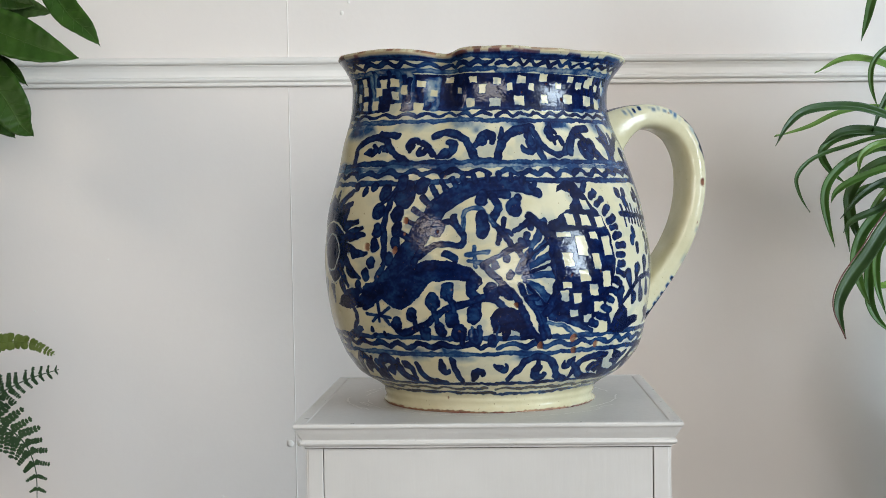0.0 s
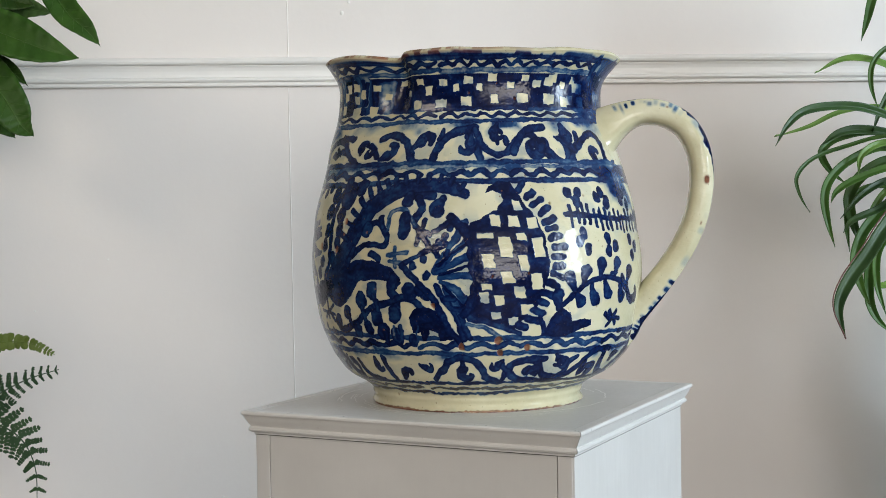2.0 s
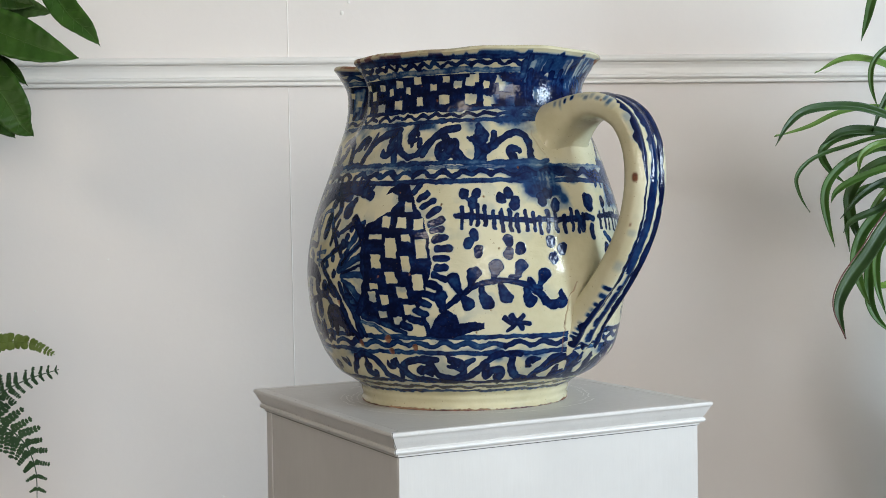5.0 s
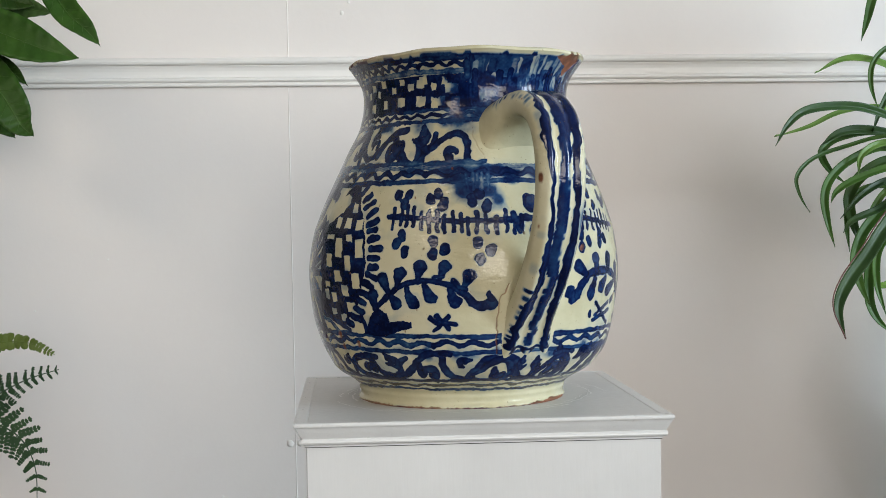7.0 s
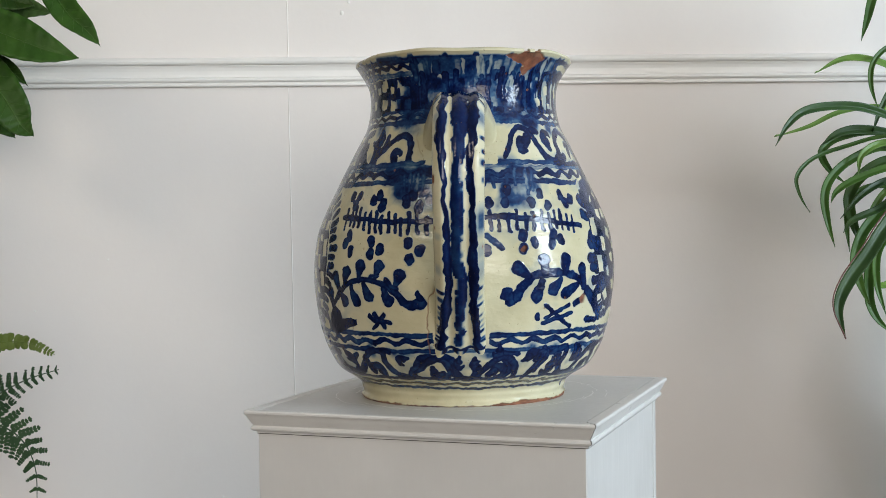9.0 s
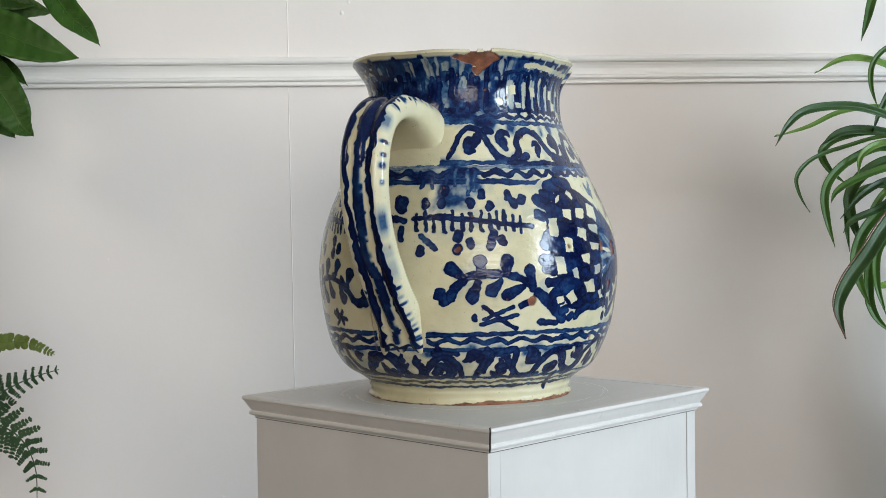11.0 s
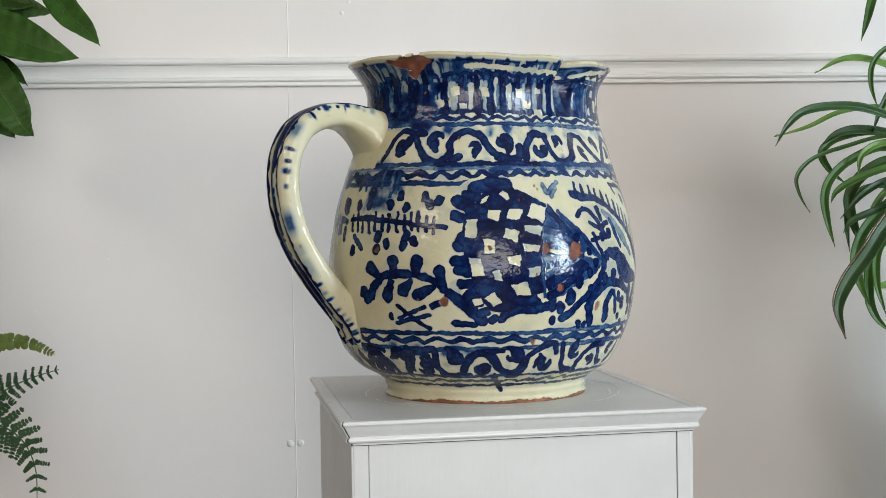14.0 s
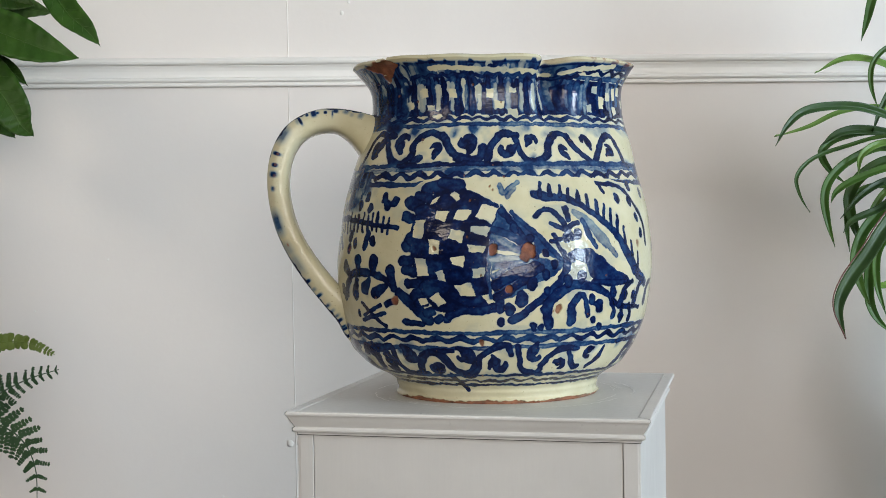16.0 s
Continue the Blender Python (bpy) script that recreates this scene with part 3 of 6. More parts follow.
    for pts, r in (([(173.0, 40.2), (182.2, 47.6), (207.9, 48.8), (221.2, 41.1), (232.6, 49.8), (160.4, 46.3), (246.8, 40.0)], 9.5), ([(-162.7, 41.4)], 13.0), ([(-124.9, 47.4), (-97.5, 48.9), (-84.4, 37.1), (-75.5, 47.0), (-136.1, 41.9), (-62.8, 34.9), (-62.6, 58.1)], 9.5), ([(-110.8, 38.9)], 13.0), ([(-81.0, 38.4), (-69.4, 46.5), (-17.5, 38.7), (-5.0, 51.8), (7.5, 44.4)], 9.5), ([(-60.5, 38.2), (-48.4, 51.9), (-40.0, 39.3), (-27.4, 50.2)], 13.0), ([(-45.1, 52.9), (-37.4, 40.1), (-15.4, 38.8), (34.9, 40.5), (48.3, 50.0)], 9.5), ([(-25.8, 51.5), (-3.3, 51.1), (9.7, 43.6), (23.7, 52.4)], 13.0)):
        curled(pts, r * 1.35)
    for pts in ([(-11.3, 31.7), (-7.2, 15.8)], [(-12.1, 30.5), (-8.0, 17.5)]):
        stroke(pts, 4.0)
    for t in (78, 102, 122, 136):
        scroll(t, z0 + 1, z1, 9.0, 8.5)
    band(z0 - 1, 2.6, 0.9)
    wave(25.6, 0.8, 10.0, 2.2, 0.92)
    band(20.4, 2.2, 0.9)


def paint_bird():
    # the great tail with its fringe
    stroke([(131.6, 105.5), (142.4, 125.5), (148.5, 146.5), (154.2, 172.1), (159.3, 192.3), (165.9, 204.3), (174.2, 210.1), (183.0, 211.3), (190.8, 208.5), (196.2, 203.2)], [12, 20, 19, 19, 18, 16, 12, 11, 11, 8])
    for p in ([(157.7, 201.1), (155.1, 210.6)], [(160.8, 206.1), (158.5, 215.6)], [(164.1, 211.1), (162.4, 217.4)], [(167.3, 213.5), (166.1, 219.3)], [(171.2, 214.9), (170.3, 220.6)], [(176.1, 215.7), (175.6, 221.4)], [(-179.4, 216.6), (-179.6, 221.2)],
              [(-174.4, 215.4), (-174.3, 220.5)], [(-170.3, 212.6), (-169.4, 217.3)], [(-166.3, 208.4), (-164.9, 212.5)], [(155.8, 193.5), (152.2, 201.4)], [(154.4, 183.3), (150.1, 190.2)], [(152.3, 175.7), (148.2, 179.9)], [(150.1, 162.9), (146.1, 168.1)]):
        stroke(p, 4.6)
    dabs([(145.7, 204.4)], 19)
    dabs([(143.5, 214.4), (151.3, 211.8)], 11)
    # the branch beside it
    stroke([(136.3, 122.4), (140.2, 139.5), (140.3, 155.1), (139.4, 174.9), (140.0, 191.6), (141.6, 206.2)], [4, 5, 6, 6, 6, 5])
    dabs([(137.8, 205.9), (136.3, 189.7), (144.1, 185.7)], 11)
    dabs([(136.8, 171.8), (144.2, 173.3), (136.3, 158.2), (144.8, 160.3)], 9.5)
    dabs([(135.2, 141.9), (142.2, 145.8), (132.8, 131.1), (129.6, 119.7)], 8.5)
    dabs([(124.1, 212.1), (128.7, 207.0), (132.7, 211.5)], 6.5)
    stroke([(136.0, 194.4), (140.0, 202.1), (141.6, 209.3)], 4)
    # dark crouching beast under the tail
    fill([(126.4, 99.9), (132.9, 123.2), (145.1, 126.8), (148.8, 137.2), (156.6, 144.6), (165.0, 143.1), (171.0, 138.0), (173.9, 130.0), (174.5, 124.0), (173.0, 117.4), (170.5, 119.4), (169.6, 125.5), (163.2, 127.4), (157.3, 124.7), (153.6, 113.3), (150.7, 105.4), (146.7, 99.8), (142.8, 102.5), (138.4, 112.6), (133.3, 103.5)], 0.84)
    stroke([(171.8, 129.0), (171.0, 117.4), (172.9, 108.8), (173.1, 94.6)], [9, 10, 8, 7])
    for p in ([(137.7, 107.3), (137.7, 88.7)], [(132.1, 95.9), (142.4, 92.5)], [(134.3, 88.7), (141.9, 101.4)], [(138.4, 96.2), (141.5, 86.0)]):
        stroke(p, 2.6, 0.75)
    dabs([(133.5, 80.5), (133.9, 75.2), (138.8, 77.1)], 3.6)
    # leafy branch along its feet
    stroke([(143.0, 86.2), (146.5, 78.7), (153.8, 84.8), (158.9, 94.0), (163.2, 102.0), (170.4, 106.8), (175.2, 110.9), (179.0, 107.3), (182.4, 100.7)], 5.5)
    dabs([(158.1, 107.9), (163.1, 116.8), (177.7, 115.9)], 12)
    dabs([(150.3, 95.4), (144.6, 87.0), (155.2, 78.1), (160.7, 82.8)], 9.5)
    dabs([(164.7, 92.8), (166.5, 80.0), (171.9, 96.1), (172.3, 76.1)], 11.5)
    dabs([(178.1, 72.0), (183.3, 113.8), (181.5, 117.3)], 8)
    for p in ([(163.5, 112.2), (165.3, 99.5)], [(167.3, 79.0), (167.8, 69.6)], [(150.3, 95.4), (152.4, 84.2)], [(158.5, 101.7), (159.3, 88.9)]):
        stroke(p, 5)
    # round-backed animal
    fill([(177.0, 91.6), (178.5, 99.2), (183.3, 102.7), (187.3, 100.0), (191.1, 90.3), (193.3, 78.9), (192.2, 71.7), (188.1, 71.9), (187.7, 79.1), (184.6, 81.8), (183.3, 72.0), (181.7, 72.0), (181.3, 79.3), (178.3, 78.2)], 0.96)
    # curls under the tail
    for p, w in (([(-176.3, 202.1), (-181.9, 202.8), (-186.6, 199.4)], 6.0), ([(178.2, 200.2), (180.0, 191.0), (178.3, 182.0)], 7.0), ([(-172.4, 199.9), (-174.1, 193.8)], 6.0), ([(159.9, 176.5), (163.5, 178.9), (166.8, 170.3), (168.5, 163.2), (166.3, 157.2), (161.5, 159.3), (156.3, 154.7), (153.7, 147.1)], 5.0),
                 ([(164.3, 183.5), (165.5, 174.3)], 4.5), ([(162.4, 150.2), (165.7, 145.6)], 6.5), ([(154.0, 155.2), (151.8, 139.9)], 6.5), ([(-177.9, 180.3), (-180.1, 159.4)], 4.0), ([(178.5, 174.9), (184.3, 167.2)], 4.5),
                 ([(177.4, 180.0), (182.1, 164.8), (187.5, 148.6)], 4.5)):
        stroke(p, w)
    stroke([(167.5, 176.3), (168.1, 187.4), (172.2, 190.8), (176.0, 184.1), (178.3, 175.9)], 4.0, 0.6)
    stroke([(168.0, 180.3), (167.8, 170.2)], 3.0, 0.7)
    stroke([(174.2, 182.6), (174.6, 169.0)], 10.5)
    dabs([(159.3, 172.5), (174.0, 199.4)], 10.5)
    dabs([(-174.2, 190.8)], 12.5)
    for p in ([(171.6, 156.1), (172.4, 139.0)], [(169.6, 149.1), (176.2, 152.0)], [(170.5, 144.1), (174.8, 142.0)]):
        stroke(p, 3.6, 0.6)
    # its breast: a lozenge with a fan of feathers
    stroke([(-169.9, 159.0), (-177.8, 150.8), (-185.0, 141.0)], 4.6)
    stroke([(174.8, 140.0), (178.6, 129.9), (185.8, 110.7), (191.1, 84.1), (195.2, 70.5)], [5, 5, 6, 6, 5])
    dabs([(178.6, 139.4), (183.5, 130.8), (182.7, 144.8), (186.9, 154.6)], 6)
    for p in ([(-173.9, 133.7), (-167.9, 159.4), (-163.7, 177.3)], [(-173.0, 135.7), (-165.5, 154.3), (-161.5, 168.2)], [(-173.0, 133.7), (-166.4, 141.9), (-161.1, 149.1)], [(-172.0, 129.7), (-165.5, 130.4), (-161.1, 130.2)], [(-171.1, 125.6), (-166.4, 118.4), (-162.5, 108.1)], [(-170.1, 119.6), (-167.3, 106.9), (-164.0, 98.1)]):
        stroke(p, [4, 6, 7], 0.74)
    for p in ([(-172.4, 139.7), (-161.6, 161.7)], [(-172.0, 131.7), (-161.1, 139.2)], [(-170.5, 122.1), (-162.8, 101.6)]):
        stroke(p, 2.2, 0.95)
    stroke([(-174.1, 169.7), (-171.3, 174.6), (-167.9, 182.0)], 5)
    dabs([(-168.7, 173.5), (-170.6, 164.5), (-169.1, 150.5), (-171.8, 159.6)], 5.5)
    for p in ([(-173.0, 122.2), (-171.1, 112.1), (-166.2, 94.2), (-163.6, 73.6)], [(-168.2, 101.9), (-163.4, 100.1)], [(-170.1, 110.5), (-166.7, 109.4)], [(-164.7, 94.1), (-161.6, 74.5)]):
        stroke(p, 5.0)
    stroke([(-168.7, 182.5), (-163.8, 171.8), (-161.0, 158.1), (-160.1, 139.1), (-158.8, 123.0), (-161.3, 104.0), (-163.4, 96.0)], [7, 9, 9, 9, 9, 9, 7], 0.97)
    # crest and chequered body
    fill([(-161.9, 176.7), (-156.9, 183.1), (-152.3, 188.5), (-150.0, 196.2), (-150.1, 203.4), (-153.4, 206.0), (-155.8, 204.5), (-155.2, 210.7), (-151.0, 215.8), (-146.2, 213.7), (-143.5, 204.3), (-142.0, 196.0), (-137.8, 180.9), (-135.6, 162.9), (-134.0, 142.4), (-135.3, 122.0), (-138.2, 101.9), (-143.2, 89.1), (-146.7, 81.3), (-150.1, 85.3), (-156.4, 92.5), (-161.4, 96.4), (-159.7, 114.0), (-160.4, 139.1), (-161.4, 159.2)], 0.92)
    for pts, w, h in (([(-144.7, 193.0)], 8.0, 9.0), ([(-152.9, 178.9), (-146.4, 178.7), (-139.6, 176.9)], 9.0, 10.0), ([(-156.5, 165.5)], 13.0, 4.5), ([(-149.5, 155.6)], 12.0, 18.0), ([(-143.7, 164.4)], 9.0, 7.5),
                      ([(-137.9, 154.4)], 9.5, 17.0), ([(-155.3, 142.8)], 10.5, 13.0), ([(-143.4, 141.1)], 8.5, 14.0), ([(-148.9, 128.3)], 12.0, 10.5), ([(-138.6, 124.4)], 9.0, 15.0),
                      ([(-155.8, 120.3), (-152.4, 94.7)], 8.5, 6.0), ([(-144.5, 114.8)], 10.0, 11.0), ([(-156.7, 110.8), (-151.3, 108.3)], 8.5, 9.0), ([(-141.8, 99.2)], 12.0, 9.0), ([(-146.4, 89.5)], 9.0, 6.0)):
        panes(pts, w, h, 0.0, 0.18)
    for p in ([(-143.3, 206.4), (-141.3, 212.1)], [(-140.5, 200.6), (-137.7, 204.2)], [(-138.5, 192.8), (-134.8, 197.9)], [(-135.9, 184.5), (-132.4, 190.1)], [(-134.8, 176.7), (-130.9, 180.7)], [(-134.2, 170.0), (-130.8, 172.5)], [(-133.3, 162.3), (-129.3, 165.2)],
              [(-132.0, 154.5), (-127.8, 154.8)], [(-132.4, 145.8), (-128.5, 145.5)], [(-132.3, 137.1), (-129.3, 137.9)], [(-133.2, 131.1), (-129.2, 127.6)], [(-134.4, 123.5), (-131.3, 119.6)], [(-136.5, 113.5), (-132.6, 111.0)], [(-137.6, 105.9), (-134.8, 103.5)],
              [(-139.5, 98.4), (-136.3, 94.9)], [(-141.5, 91.0), (-137.6, 87.9)], [(-144.9, 85.7), (-142.1, 83.3)]):
        stroke(p, 5.8, 0.9)
    stroke([(-162.3, 87.3), (-156.2, 83.3), (-150.0, 72.9)], 3.6, 0.6)
    stroke([(-161.4, 92.9), (-156.4, 89.9), (-151.1, 84.3), (-143.7, 77.8)], [6, 6, 6, 4])
    streaks(-190, -176, 70.9, 86.3, 5, 12, (0.5, 0.8), (2, 4))
    # painted medallion below the spout, with leaf points round it
    fill([(99.9, 191.4), (109.7, 205.8), (119.9, 189.2), (123.3, 174.9), (124.4, 149.8), (121.5, 133.8), (115.1, 121.0), (109.2, 131.7), (104.2, 159.6)], 0.8)
    for a in range(0, 360, 30):
        stroke([(112 + 15 * math.cos(radians(a)), 151 + 33 * math.sin(radians(a))), (112 + 21 * math.cos(radians(a)), 151 + 47 * math.sin(radians(a)))], [10, 3])
    stroke([(112 + 12 * math.cos(radians(a)), 151 + 29 * math.sin(radians(a))) for a in range(0, 361, 20)], 2.0, 0.15)
    stroke([(112 + 6.5 * math.cos(radians(a)), 151 + 17 * math.sin(radians(a))) for a in range(0, 361, 24)], 2.0, 0.2)
    dabs([(112, 151)], 16)
    for p in ([(116.7, 196.3), (122.3, 207.6)], [(118.2, 190.9), (123.8, 195.9)], [(121.6, 175.0), (128.0, 180.1)], [(123.1, 165.5), (131.6, 167.6)], [(123.6, 156.1), (129.4, 151.0)], [(122.9, 144.5), (125.5, 135.2)], [(120.6, 131.1), (123.7, 120.8)], [(113.7, 192.1), (113.9, 207.1)]):
        stroke(p, [8, 4])
    fill([(115.0, 102.1), (122.0, 118.0), (129.3, 117.7), (130.1, 105.7), (123.0, 97.9)], 0.85)
    stroke([(125.3, 99.8), (126.8, 89.4), (123.7, 80.9)], 5)
    fill([(114.9, 73.9), (128.3, 84.3), (128.7, 79.1), (124.3, 71.9), (116.4, 69.8)], 0.7)


def paint_garden():
    # dotted comb, trefoils and vine between the bird and the handle
    comb([(-126.1, 183.9), (-114.1, 182.4), (-103.7, 180.0), (-94.1, 179.2), (-83.5, 179.2), (-75.5, 181.0)], [(-123.7, 173.4), (-120.4, 176.5), (-118.1, 175.4), (-115.5, 175.3), (-112.3, 172.6), (-109.5, 170.0), (-106.6, 170.9), (-104.2, 169.8), (-101.1, 169.7), (-98.5, 169.1), (-96.0, 166.5), (-93.2, 168.9), (-89.8, 168.3), (-86.6, 167.1), (-83.3, 170.0), (-80.4, 166.9), (-77.6, 168.8)], (17, 15, 18))
    dabs([(-123.4, 204.1), (-118.8, 203.8), (-109.7, 199.2), (-106.8, 204.3)], 7.5)
    dabs([(-120.1, 195.1), (-105.2, 194.9), (-94.8, 197.6), (-92.3, 204.2), (-90.0, 192.3)], 8.5)
    dabs([(-75.0, 196.9)], 10)
    dabs([(-119.5, 166.7), (-121.7, 159.5), (-118.0, 151.8), (-107.8, 161.3), (-108.2, 150.1), (-104.1, 154.1), (-92.9, 159.3), (-92.2, 145.1), (-89.0, 152.5)], 8)
    stroke([(-123.1, 201.4), (-120.6, 195.1)], 3)
    stroke([(-130.2, 99.0), (-124.7, 110.9), (-121.3, 117.8), (-116.0, 123.1), (-110.0, 125.2), (-103.4, 122.6), (-98.8, 116.3), (-93.7, 103.3), (-88.2, 104.1)], [5, 4.5, 4, 4, 4, 5, 6, 7, 9])
    for p in ([(-126.2, 127.0), (-124.4, 115.6)], [(-119.4, 132.8), (-120.6, 120.9)], [(-112.2, 138.5), (-113.3, 126.2)], [(-103.8, 138.4), (-105.3, 128.2)], [(-95.7, 130.0), (-97.5, 118.3)], [(-130.7, 111.6), (-130.1, 100.0)], [(-121.3, 104.3), (-123.6, 112.5)],
              [(-114.9, 105.5), (-117.1, 117.9)], [(-108.7, 110.8), (-110.6, 121.6)], [(-100.4, 105.6), (-102.5, 117.9)]):
        stroke(p, [11, 4.5])
    stroke([(-101.0, 125.6), (-99.3, 119.9), (-96.9, 117.8)], 4)
    stroke([(-107.5, 128.7), (-104.3, 129.2)], 3)
    stroke([(-89.4, 113.4), (-88.3, 108.2)], 5)
    for p in ([(-106.9, 93.2), (-102.5, 81.8)], [(-102.5, 93.2), (-107.4, 80.8)], [(-105.8, 87.5), (-100.4, 85.5)], [(-108.9, 91.7), (-106.4, 86.0)]):
        stroke(p, 3.8)
    fill([(-136.5, 74.4), (-132.7, 91.9), (-128.7, 99.1), (-125.2, 95.6), (-124.3, 87.3), (-115.9, 88.3), (-115.7, 82.6), (-122.3, 76.4), (-127.3, 72.7)], 0.93)
    stroke([(-136.9, 91.5), (-134.8, 78.3)], 4)
    # cobalt that ran beside the handle's root
    wash(-101, -84, 194.6, 225.6, 0.55)
    wash(-106, -50, 214.2, 229.8, 0.62)
    wash(-62, -46, 189.9, 228.0, 0.66)
    wash(-108, -34, 266.8, 315.1, 0.66)
    streaks(-100, -47, 204.1, 228.0, 12, 23, (0.5, 0.8), (2, 4))
    # the other side of the handle
    comb([(-69.4, 181.6), (-62.6, 183.0), (-54.6, 181.6), (-45.0, 178.6), (-37.3, 175.7), (-28.2, 173.8)], [(-68.3, 171.1), (-65.0, 171.0), (-62.1, 169.9), (-58.5, 169.3), (-55.6, 171.3), (-52.1, 171.1), (-49.4, 170.5), (-46.0, 170.4), (-42.8, 170.3), (-40.2, 171.7), (-37.7, 171.1), (-34.8, 169.9), (-32.1, 167.2)], (15, 17, 14), 2.0)
    dabs([(-74.0, 195.0)], 11)
    for p in ([(-80.6, 185.2), (-78.4, 169.2)], [(-76.4, 183.4), (-72.9, 179.6)], [(-73.9, 172.8), (-73.8, 162.3)], [(-66.9, 165.9), (-61.8, 154.3)]):
        stroke(p, 5, 0.85)
    dabs([(-65.4, 195.1), (-60.0, 195.4), (-58.6, 206.3), (-49.4, 195.5), (-45.7, 203.1), (-43.3, 192.1), (-36.0, 202.9), (-33.5, 195.4), (-30.8, 199.0)], 7.5)
    stroke([(-36.0, 202.9), (-33.5, 193.9)], 6)
    dabs([(-66.6, 152.3), (-54.2, 165.5), (-49.8, 158.7), (-53.9, 153.6), (-42.4, 165.1), (-43.3, 156.9), (-39.1, 160.3)], 8)
    stroke([(-19.4, 98.7), (-25.1, 108.3), (-31.2, 122.0), (-36.0, 128.6), (-43.4, 130.5), (-50.8, 128.2), (-54.1, 120.5), (-56.5, 110.1), (-59.1, 105.3)], [7, 5, 5, 6, 7, 7, 8, 9, 8])
    for p in ([(-56.3, 135.1), (-52.6, 128.3)], [(-47.0, 141.5), (-46.4, 130.1)], [(-37.6, 142.1), (-38.2, 130.3)], [(-29.8, 132.8), (-28.6, 115.5)], [(-49.6, 109.4), (-47.7, 122.9)], [(-43.0, 114.9), (-40.1, 123.6)], [(-37.5, 110.9), (-32.6, 117.9)], [(-59.9, 111.6), (-58.2, 104.8)]):
        stroke(p, [12, 6])
    for p in ([(-45.8, 99.9), (-34.7, 78.6)], [(-35.6, 98.7), (-45.5, 88.8)], [(-34.0, 91.2), (-46.7, 84.1)]):
        stroke(p, 3.6)
    dabs([(-48.7, 90.0)], 5)
    stroke([(-32.9, 100.6), (-29.1, 104.0)], 6)


